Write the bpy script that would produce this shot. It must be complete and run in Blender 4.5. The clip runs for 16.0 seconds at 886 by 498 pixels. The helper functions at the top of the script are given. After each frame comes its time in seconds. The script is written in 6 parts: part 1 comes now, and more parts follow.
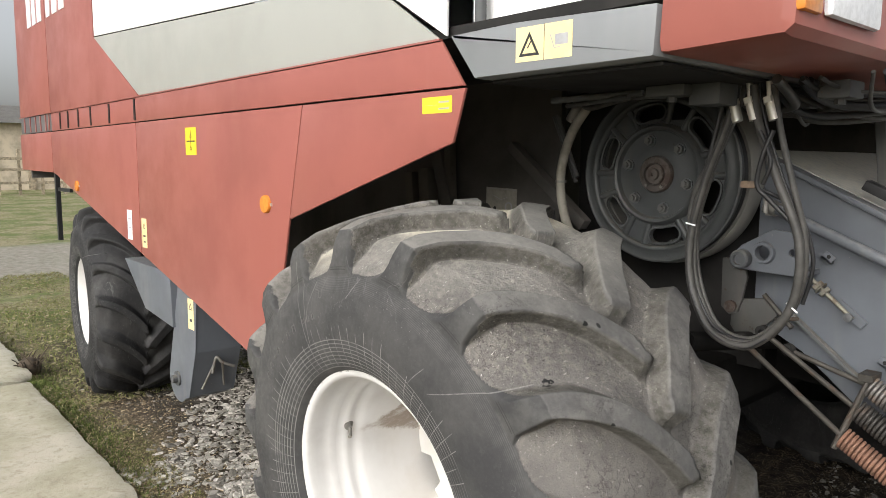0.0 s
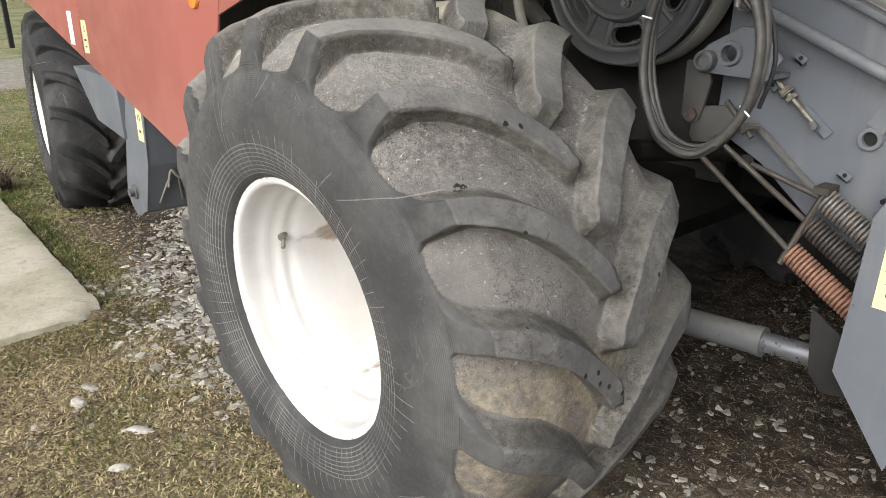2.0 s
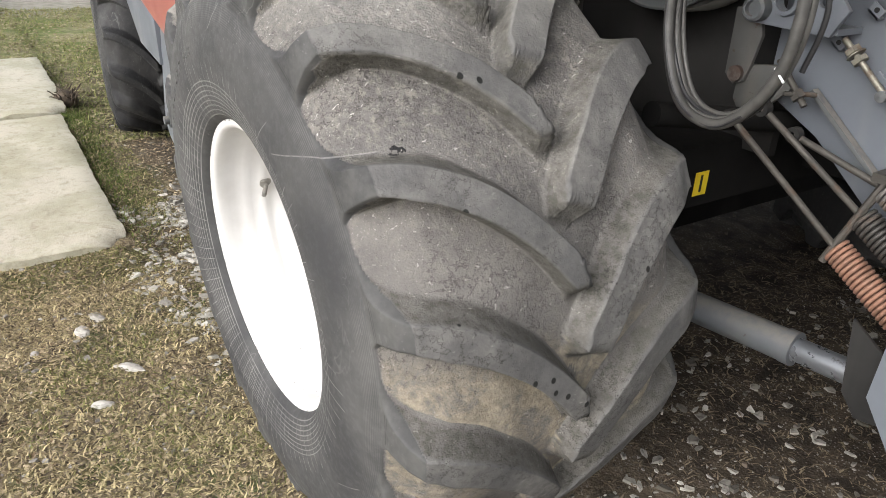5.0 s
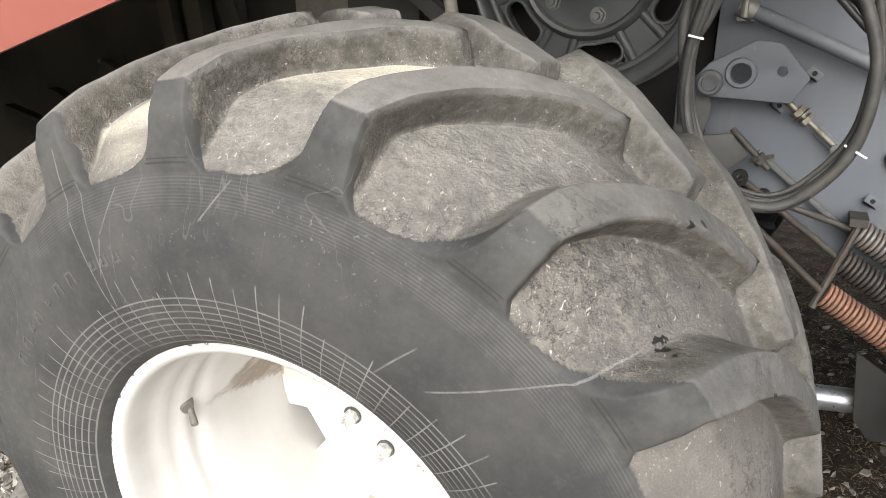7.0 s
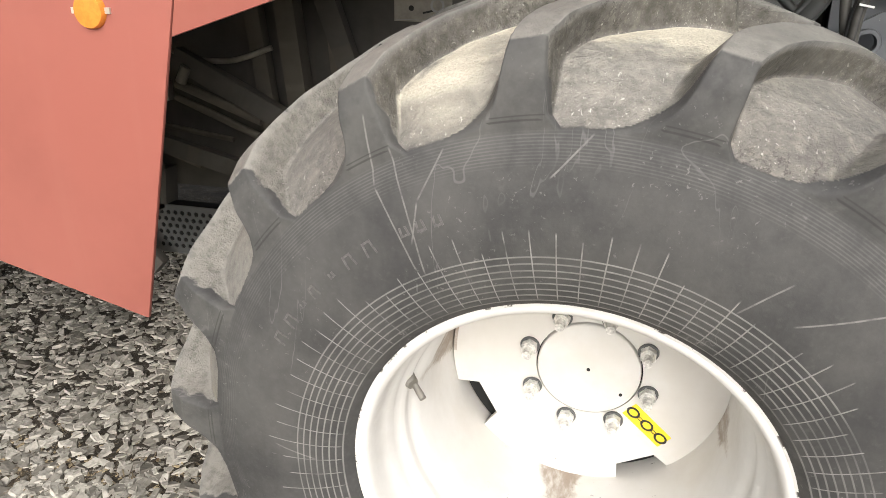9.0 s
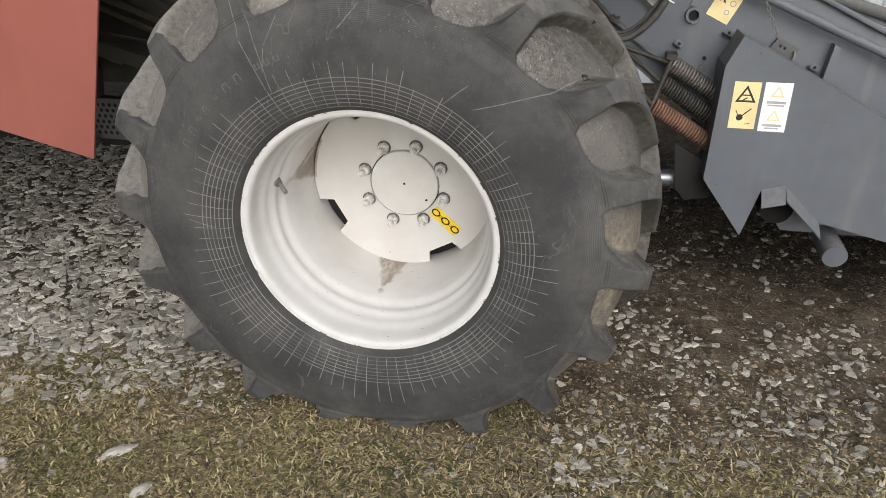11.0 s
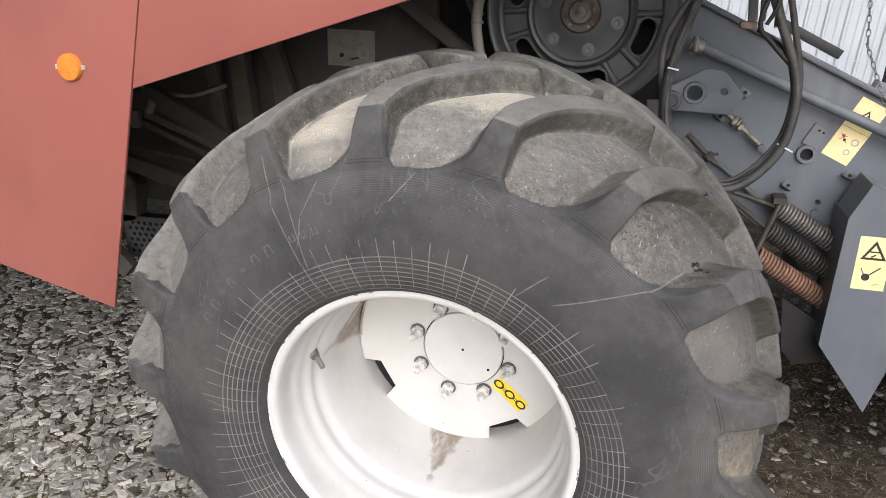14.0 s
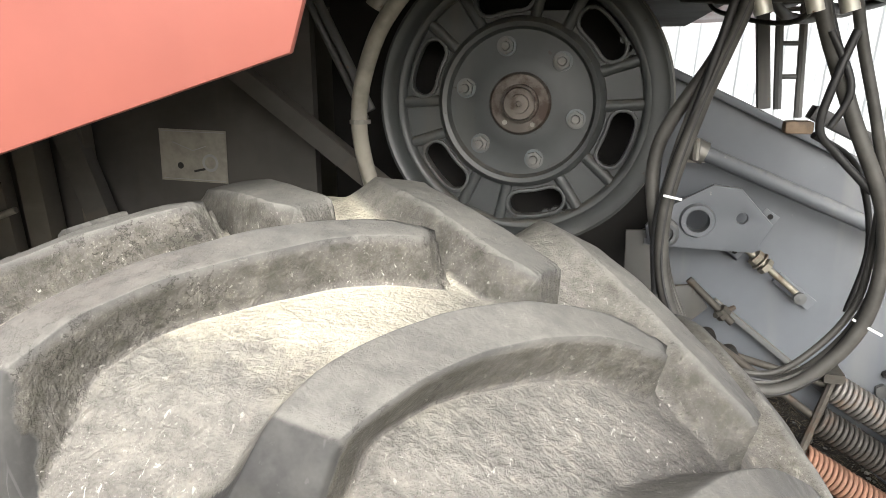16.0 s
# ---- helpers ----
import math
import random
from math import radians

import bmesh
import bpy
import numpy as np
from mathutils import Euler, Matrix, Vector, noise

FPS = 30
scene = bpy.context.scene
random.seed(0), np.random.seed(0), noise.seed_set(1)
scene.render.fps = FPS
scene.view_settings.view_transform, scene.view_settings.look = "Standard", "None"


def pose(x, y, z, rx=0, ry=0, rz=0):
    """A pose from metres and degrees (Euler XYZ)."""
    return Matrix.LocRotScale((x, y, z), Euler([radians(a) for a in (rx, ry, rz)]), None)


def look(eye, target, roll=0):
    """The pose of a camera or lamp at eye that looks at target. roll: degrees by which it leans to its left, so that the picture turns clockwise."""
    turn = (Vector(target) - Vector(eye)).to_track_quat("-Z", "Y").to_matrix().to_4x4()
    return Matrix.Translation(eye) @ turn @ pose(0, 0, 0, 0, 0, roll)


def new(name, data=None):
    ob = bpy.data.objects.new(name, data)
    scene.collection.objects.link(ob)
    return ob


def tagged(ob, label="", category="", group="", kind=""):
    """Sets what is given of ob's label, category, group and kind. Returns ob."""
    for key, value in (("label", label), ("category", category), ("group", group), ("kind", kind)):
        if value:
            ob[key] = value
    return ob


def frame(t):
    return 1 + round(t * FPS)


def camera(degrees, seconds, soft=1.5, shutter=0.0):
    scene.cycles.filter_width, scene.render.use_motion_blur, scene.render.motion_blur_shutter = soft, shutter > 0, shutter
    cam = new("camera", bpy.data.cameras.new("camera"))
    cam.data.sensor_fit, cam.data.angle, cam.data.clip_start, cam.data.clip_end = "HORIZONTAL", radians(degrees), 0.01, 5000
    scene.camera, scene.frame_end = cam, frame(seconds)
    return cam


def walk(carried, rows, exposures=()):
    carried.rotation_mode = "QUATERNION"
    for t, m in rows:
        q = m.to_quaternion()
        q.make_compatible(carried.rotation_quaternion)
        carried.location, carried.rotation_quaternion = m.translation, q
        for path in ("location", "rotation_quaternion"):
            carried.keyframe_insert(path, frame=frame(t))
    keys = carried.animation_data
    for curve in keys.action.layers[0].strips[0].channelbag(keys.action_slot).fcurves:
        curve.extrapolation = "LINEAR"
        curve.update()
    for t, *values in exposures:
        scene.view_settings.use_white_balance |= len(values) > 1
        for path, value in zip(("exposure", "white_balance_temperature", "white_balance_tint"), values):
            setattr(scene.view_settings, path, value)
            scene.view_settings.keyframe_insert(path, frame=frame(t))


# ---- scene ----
cam = camera(63.4, 16.0, soft=0.85)
PATH = [
    (0, (1.586, -1.111, 1.657), (0.093, 0.198, 1.413), 0.3),
    (0.5, (1.553, -0.998, 1.624), (0.112, 0.316, 1.181), 0.5),
    (1, (1.548, -0.946, 1.617), (0.148, 0.35, 1.015), 0.7),
    (1.5, (1.558, -0.904, 1.589), (0.153, 0.348, 0.911), 0.8),
    (2, (1.62, -0.866, 1.573), (0.212, 0.362, 0.859), 0.8),
    (2.5, (1.645, -0.729, 1.55), (0.214, 0.443, 0.789), 0.6),
    (3, (1.649, -0.529, 1.541), (0.154, 0.539, 0.75), 1.4),
    (3.2, (1.684, -0.461, 1.53), (0.168, 0.565, 0.726), 1.4),
    (5.3, (1.558, -0.503, 1.573), (0.07, 0.498, 0.686), 2.7),
    (5.5, (1.467, -0.579, 1.594), (0.008, 0.497, 0.749), 2.5),
    (6, (1.198, -0.666, 1.592), (-0.126, 0.612, 0.808), 1.9),
    (6.5, (0.891, -0.682, 1.581), (-0.188, 0.834, 0.848), 0.9),
    (7, (0.663, -0.743, 1.597), (-0.124, 0.949, 0.88), -0.2),
    (7.5, (0.483, -0.736, 1.617), (-0.098, 1.041, 0.906), -0.8),
    (8, (0.317, -0.659, 1.614), (-0.254, 1.116, 0.89), -0.9),
    (8.5, (0.168, -0.715, 1.594), (-0.438, 1.054, 0.886), -0.2),
    (9, (0.124, -1.004, 1.548), (-0.444, 0.775, 0.831), -0.4),
    (9.5, (0.182, -1.243, 1.544), (-0.237, 0.534, 0.727), -0.7),
    (10, (0.333, -1.46, 1.548), (0.038, 0.31, 0.663), -1.2),
    (10.2, (0.398, -1.555, 1.541), (0.1, 0.2, 0.631), -0.7),
    (12.3, (0.759, -1.816, 1.576), (0.209, -0.036, 0.851), -0.2),
    (12.5, (0.771, -1.804, 1.574), (0.179, -0.034, 0.856), -0.1),
    (13, (0.713, -1.712, 1.566), (0.04, 0.033, 0.856), 0.8),
    (13.5, (0.536, -1.513, 1.625), (-0.136, 0.228, 0.907), 0.9),
    (14, (0.471, -1.33, 1.684), (-0.065, 0.471, 1.0), 0.4),
    (14.5, (0.511, -1.136, 1.671), (0.023, 0.702, 1.053), -0.3),
    (15, (0.539, -0.953, 1.664), (0.058, 0.895, 1.068), -0.2),
    (15.5, (0.42, -0.654, 1.706), (-0.014, 1.206, 1.115), -0.4),
    (16, (0.401, -0.434, 1.697), (-0.053, 1.448, 1.195), -0.3),
]
EXPOSURES = [(0, .28, 6500, 10), (.5, .87, 6450, 10), (1, .46, 6550, 10), (1.5, .42, 6500, 10), (3, .47, 6350, 11), (3.3, .56, 6350, 11), (4.3, .63, 6350, 11), (5.2, .61, 6350, 11), (5.5, .45, 6300, 11), (6, .28, 6300, 10), (6.5, .42, 6450, 10), (7, .60, 6500, 10), (7.5, .74, 6600, 10),
             (8, .84, 6600, 10), (8.5, .72, 6600, 10), (9, .5, 6650, 10), (9.5, -.06, 6650, 10), (10, -.34, 6650, 10), (12.5, -.1, 6100, 13), (13.5, -.1, 6100, 14), (14, .08, 6250, 14), (14.5, .37, 6450, 11),
             (15, .62, 6600, 10), (15.5, .82, 6650, 9), (16, .95, 6600, 9)]
walk(cam, [(t, look(eye, target, roll)) for t, eye, target, roll in PATH], EXPOSURES)

# ---- world, sun, exposure ----
SUN_EL, SUN_AZ = 31.0, 163.0
world = bpy.data.worlds.new("overcast_sky")
scene.world = world
world.use_nodes = True
wn = world.node_tree.nodes
wl = world.node_tree.links
bg = wn["Background"]
sky = wn.new("ShaderNodeTexSky")
sky.sky_type = 'NISHITA'
sky.sun_disc = False
sky.sun_elevation = radians(SUN_EL)
sky.sun_rotation = radians(SUN_AZ)
sky.air_density, sky.dust_density, sky.ozone_density = 1.0, 5.0, 1.0
veil = wn.new("ShaderNodeHueSaturation")
veil.inputs["Saturation"].default_value = 0.25
veil.inputs["Value"].default_value = 1.15
wl.new(sky.outputs["Color"], veil.inputs["Color"])
wl.new(veil.outputs["Color"], bg.inputs["Color"])
bg.inputs["Strength"].default_value = 0.15
sun_data = bpy.data.lights.new("sun", 'SUN')
sun_data.energy, sun_data.angle, sun_data.color = 1.5, radians(60), (1.0, 0.995, 0.985)
sun = new("sun", sun_data)
sun.matrix_world = look((0, 0, 0), (-math.cos(radians(SUN_EL)) * math.sin(radians(SUN_AZ)), -math.cos(radians(SUN_EL)) * math.cos(radians(SUN_AZ)), -math.sin(radians(SUN_EL))))


# ---- materials ----
class Nodes:
    """A small builder for procedural node materials."""

    def __init__(self, name):
        self.mat = bpy.data.materials.new(name)
        self.mat.use_nodes = True
        self.tree = self.mat.node_tree
        self.bsdf = self.tree.nodes["Principled BSDF"]
        self.coord = self.tree.nodes.new("ShaderNodeTexCoord")

    def put(self, socket, value):
        if isinstance(value, (int, float)):
            socket.default_value = value
        elif isinstance(value, (tuple, list)):
            socket.default_value = (*value, 1.0) if len(value) == 3 and socket.type == 'RGBA' else tuple(value)
        else:
            self.tree.links.new(value, socket)

    def noise(self, scale, detail=4.0, rough=0.55, distort=0.0, vec=None):
        n = self.tree.nodes.new("ShaderNodeTexNoise")
        self.put(n.inputs["Vector"], vec or self.coord.outputs["Object"])
        self.put(n.inputs["Scale"], scale), self.put(n.inputs["Detail"], detail)
        self.put(n.inputs["Roughness"], rough), self.put(n.inputs["Distortion"], distort)
        return n.outputs["Fac"]

    def voronoi(self, scale, feature='F1', vec=None):
        n = self.tree.nodes.new("ShaderNodeTexVoronoi")
        n.feature = feature
        self.put(n.inputs["Vector"], vec or self.coord.outputs["Object"])
        self.put(n.inputs["Scale"], scale)
        return n.outputs["Distance"]

    def scaled(self, x, y, z):
        n = self.tree.nodes.new("ShaderNodeMapping")
        self.put(n.inputs["Vector"], self.coord.outputs["Object"])
        n.inputs["Scale"].default_value = (x, y, z)
        return n.outputs["Vector"]

    def ramp(self, fac, lo, hi, a=0.0, b=1.0):
        n = self.tree.nodes.new("ShaderNodeMapRange")
        n.interpolation_type = 'SMOOTHSTEP'
        for key, v in zip(("Value", "From Min", "From Max", "To Min", "To Max"), (fac, lo, hi, a, b)):
            self.put(n.inputs[key], v)
        return n.outputs["Result"]

    def math(self, op, a, b=0.0, c=0.0):
        n = self.tree.nodes.new("ShaderNodeMath")
        n.operation = op
        self.put(n.inputs[0], a), self.put(n.inputs[1], b), self.put(n.inputs[2], c)
        return n.outputs[0]

    def mix(self, fac, a, b):
        n = self.tree.nodes.new("ShaderNodeMix")
        n.data_type = 'RGBA'
        self.put(n.inputs[0], fac), self.put(n.inputs[6], a), self.put(n.inputs[7], b)
        return n.outputs[2]

    def attr(self, name):
        n = self.tree.nodes.new("ShaderNodeAttribute")
        n.attribute_name = name
        return n.outputs["Fac"]

    def xyz(self, vec=None):
        n = self.tree.nodes.new("ShaderNodeSeparateXYZ")
        self.put(n.inputs[0], vec or self.coord.outputs["Object"])
        return n.outputs

    def random(self, island=False):
        if island:
            return self.tree.nodes.new("ShaderNodeNewGeometry").outputs["Random Per Island"]
        return self.tree.nodes.new("ShaderNodeObjectInfo").outputs["Random"]

    def upward(self):
        n = self.tree.nodes.new("ShaderNodeNewGeometry")
        return self.xyz(n.outputs["Normal"])[2]

    def bump(self, height, strength=0.3, dist=0.005, base=None):
        n = self.tree.nodes.new("ShaderNodeBump")
        self.put(n.inputs["Height"], height)
        n.inputs["Strength"].default_value, n.inputs["Distance"].default_value = strength, dist
        if base:
            self.put(n.inputs["Normal"], base)
        return n.outputs["Normal"]

    def done(self, color, rough=0.6, metal=0.0, normal=None, spec=None):
        self.put(self.bsdf.inputs["Base Color"], color), self.put(self.bsdf.inputs["Roughness"], rough)
        self.put(self.bsdf.inputs["Metallic"], metal)
        if normal:
            self.put(self.bsdf.inputs["Normal"], normal)
        if spec is not None:
            self.put(self.bsdf.inputs["Specular IOR Level"], spec)
        return self.mat


def painted(name, color, rough=0.42, dust=0.25, dustcol=(0.33, 0.29, 0.24), chips=0.0, chipcol=(0.10, 0.06, 0.04), grime=0.35, spec=0.4):
    """Sheet metal paint with grime, fine dust on upward faces and worn chips."""
    m = Nodes(name)
    big = m.noise(2.3, 5, 0.6)
    fine = m.noise(45, 4, 0.6)
    dark = tuple(c * (1 - grime) for c in color)
    col = m.mix(m.ramp(big, 0.35, 0.72), color, dark)
    run = m.noise(9, 3, 0.6, 0.4, vec=m.scaled(1.0, 1.0, 0.12))
    col = m.mix(m.math('MULTIPLY', m.ramp(run, 0.52, 0.75), dust), col, dustcol)
    up = m.math('MULTIPLY', m.ramp(m.upward(), 0.15, 0.9), m.ramp(fine, 0.3, 0.65, 0.2, 0.9))
    col = m.mix(m.math('MULTIPLY', up, min(1.0, dust * 2.2)), col, dustcol)
    if chips:
        c = m.ramp(m.noise(28, 6, 0.7), 0.70 - chips * 0.12, 0.74 - chips * 0.12)
        col = m.mix(c, col, chipcol)
    r = m.ramp(big, 0.3, 0.7, rough - 0.06, rough + 0.10)
    return m.done(col, r, 0.0, m.bump(m.math('ADD', m.math("MULTIPLY", fine, 0.008), m.noise(3, 2)), 0.06, 0.01), spec)


def metal(name, color, rough=0.35, rust=0.0, rustcol=(0.16, 0.07, 0.03), dust=0.2):
    m = Nodes(name)
    n = m.noise(22, 6, 0.65)
    col = m.mix(m.ramp(m.noise(6, 3), 0.4, 0.7, 0.0, dust), color, (0.22, 0.19, 0.16))
    k = m.ramp(n, 0.62 - rust * 0.3, 0.70 - rust * 0.2)
    col = m.mix(k, col, rustcol)
    return m.done(col, m.ramp(n, 0.3, 0.7, rough, rough + 0.25), m.ramp(k, 0, 1, 0.7, 0.1), m.bump(n, 0.15, 0.003))


def plain(name, color, rough=0.5, var=0.15, scale=30, metalness=0.0, bump=0.1):
    m = Nodes(name)
    n = m.noise(scale, 4, 0.6)
    col = m.mix(m.ramp(n, 0.35, 0.7), tuple(min(1, c * (1 + var)) for c in color), tuple(c * (1 - var) for c in color))
    return m.done(col, rough, metalness, m.bump(n, bump, 0.003))


RED = painted("red_paint", (0.298, 0.100, 0.080), 0.34, 0.07, (0.42, 0.21, 0.165), grime=0.14, spec=0.3)
GREY = painted("grey_paint", (0.122, 0.133, 0.150), 0.45, 0.22, (0.24, 0.23, 0.21), chips=0.10, chipcol=(0.20, 0.20, 0.20), grime=0.22)
DARKGREY = painted("dusty_dark_paint", (0.095, 0.098, 0.100), 0.6, 0.40, (0.18, 0.165, 0.14), chips=0.4, chipcol=(0.12, 0.08, 0.05), grime=0.35)
BEIGE = painted("beige_paint", (0.33, 0.335, 0.305), 0.42, 0.08, grime=0.06)
WHITEPAINT = painted("white_paint", (0.80, 0.80, 0.79), 0.42, 0.05, grime=0.05)
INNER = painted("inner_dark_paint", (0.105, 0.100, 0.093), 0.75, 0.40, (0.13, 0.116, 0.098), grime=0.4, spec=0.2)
PULLEYPAINT = painted("pulley_paint", (0.062, 0.067, 0.068), 0.45, 0.38, (0.108, 0.098, 0.080), chips=0.45, chipcol=(0.036, 0.030, 0.026), grime=0.5)
UNDER = painted("dusty_brown_paint", (0.125, 0.115, 0.098), 0.7, 0.4, (0.19, 0.17, 0.14), chips=0.3, chipcol=(0.07, 0.05, 0.035), grime=0.35, spec=0.2)
ZINC = metal("zinc", (0.66, 0.64, 0.58), 0.32, 0.02, dust=0.1)
DUSTTOP = painted("dusty_cover_paint", (0.38, 0.385, 0.365), 0.6, 0.45, (0.46, 0.445, 0.38), grime=0.2)
OLDSTEEL = metal("old_steel", (0.27, 0.26, 0.24), 0.5, 0.12, (0.13, 0.085, 0.055))
RUSTYSTEEL = metal("rusty_steel", (0.12, 0.108, 0.098), 0.5, 0.45, (0.052, 0.034, 0.026), dust=0.4)
# near-black coat: shade below and behind parts put into the colour
UNDERSIDE = painted("shaded_underside", (0.030, 0.029, 0.028), 0.8, 0.2, (0.05, 0.045, 0.038), grime=0.4, spec=0.1)
BEAMGREY = painted("light_grey_paint", (0.215, 0.225, 0.235), 0.45, 0.12, (0.30, 0.29, 0.27), grime=0.12)
RODDARK = metal("dark_rod_steel", (0.075, 0.070, 0.062), 0.6, 0.3, (0.06, 0.042, 0.03))
DULLBOLT = metal("dull_brassy_bolt", (0.24, 0.225, 0.185), 0.45, 0.35, (0.10, 0.075, 0.05), dust=0.4)
NUTSTEEL = plain("zinc_nut", (0.60, 0.59, 0.565), 0.34, 0.35, 70, 0.25)
PULLEYBOLT = metal("blue_grey_bolt", (0.115, 0.132, 0.14), 0.42, 0.08, (0.06, 0.045, 0.035), dust=0.5)
BOLTGREY = plain("worn_bolt_steel", (0.085, 0.088, 0.088), 0.5, 0.12, 40, 0.0)
# steel coloured almost black, the shade under the machine put into it
AXLEBLACK = painted("shaded_black_steel", (0.012, 0.0115, 0.011), 0.8, 0.12, (0.03, 0.027, 0.022), grime=0.4, spec=0.1)
SHEAVE = painted("worn_pale_sheave", (0.21, 0.207, 0.192), 0.45, 0.3, (0.26, 0.245, 0.21), grime=0.4)
ROD = metal("oily_chrome", (0.19, 0.20, 0.215), 0.22, 0.03, (0.05, 0.045, 0.04), dust=0.15)
GRIMY = painted('grimy_cylinder_paint', (0.098, 0.104, 0.110), 0.5, 0.3, (0.16, 0.145, 0.12), chips=0.3, chipcol=(0.06, 0.05, 0.045), grime=0.35)
OILY = painted('oily_link_paint', (0.078, 0.078, 0.074), 0.5, 0.5, (0.105, 0.090, 0.068), chips=0.9, chipcol=(0.040, 0.027, 0.019), grime=0.5)
RUSTSPRING = metal("rusty_orange_spring", (0.27, 0.155, 0.11), 0.65, 0.8, (0.225, 0.118, 0.078))
DARKSPRING = metal("dark_spring", (0.065, 0.062, 0.058), 0.55, 0.25, (0.06, 0.045, 0.035))
GREYSPRING = metal("grey_spring", (0.20, 0.19, 0.18), 0.5, 0.35, (0.17, 0.13, 0.10))
HOSE = plain("hose_rubber", (0.046, 0.044, 0.040), 0.55, 0.35, 18)
PALEHOSE = plain("dusty_hose", (0.24, 0.225, 0.19), 0.7, 0.25, 14)
BLACK = plain("black_plastic", (0.015, 0.015, 0.016), 0.5, 0.2)
# near black, stands in for the shade inside hollows and holes
DARK = plain("gap_shade_black", (0.008, 0.008, 0.008), 0.9, 0.1)
YELLOW = plain("yellow_label", (0.80, 0.58, 0.03), 0.4, 0.05, 12)
CREAM = plain("cream_label", (0.78, 0.64, 0.33), 0.4, 0.07, 12)
WHITELABEL = plain("white_label", (0.78, 0.79, 0.80), 0.4, 0.04, 12)
PRINT = plain("black_print", (0.02, 0.02, 0.02), 0.5, 0.1)
REDPRINT = plain("red_print", (0.45, 0.05, 0.04), 0.5, 0.1)
GREYPRINT = plain("grey_print", (0.35, 0.35, 0.36), 0.5, 0.1)
ORANGE = plain("orange_reflector", (0.62, 0.215, 0.035), 0.25, 0.1, 60)
LENS = plain("clear_lens", (0.75, 0.76, 0.78), 0.08, 0.08, 60)
WHITETIE = plain("white_tie", (0.8, 0.8, 0.8), 0.4, 0.05)


# torn holes along the bars of the front tyre
PITS = [(0.546, 0.127, 0.605), (0.581, 0.197, 0.581), (0.712, 0.119, 0.393), (0.726, 0.144, 0.375), (0.739, 0.171, 0.354), (0.786, 0.275, 0.259), (0.793, 0.492, 0.208), (0.8, 0.501, 0.174), (0.296, 0.083, 0.752), (0.545, 0.122, 0.605), (0.594, 0.229, 0.572), (0.819, 0.202, 0.072), (0.823, 0.242, 0.065), (0.825, 0.249, 0.034), (0.827, 0.278, 0.015), (0.829, 0.325, -0.022)]


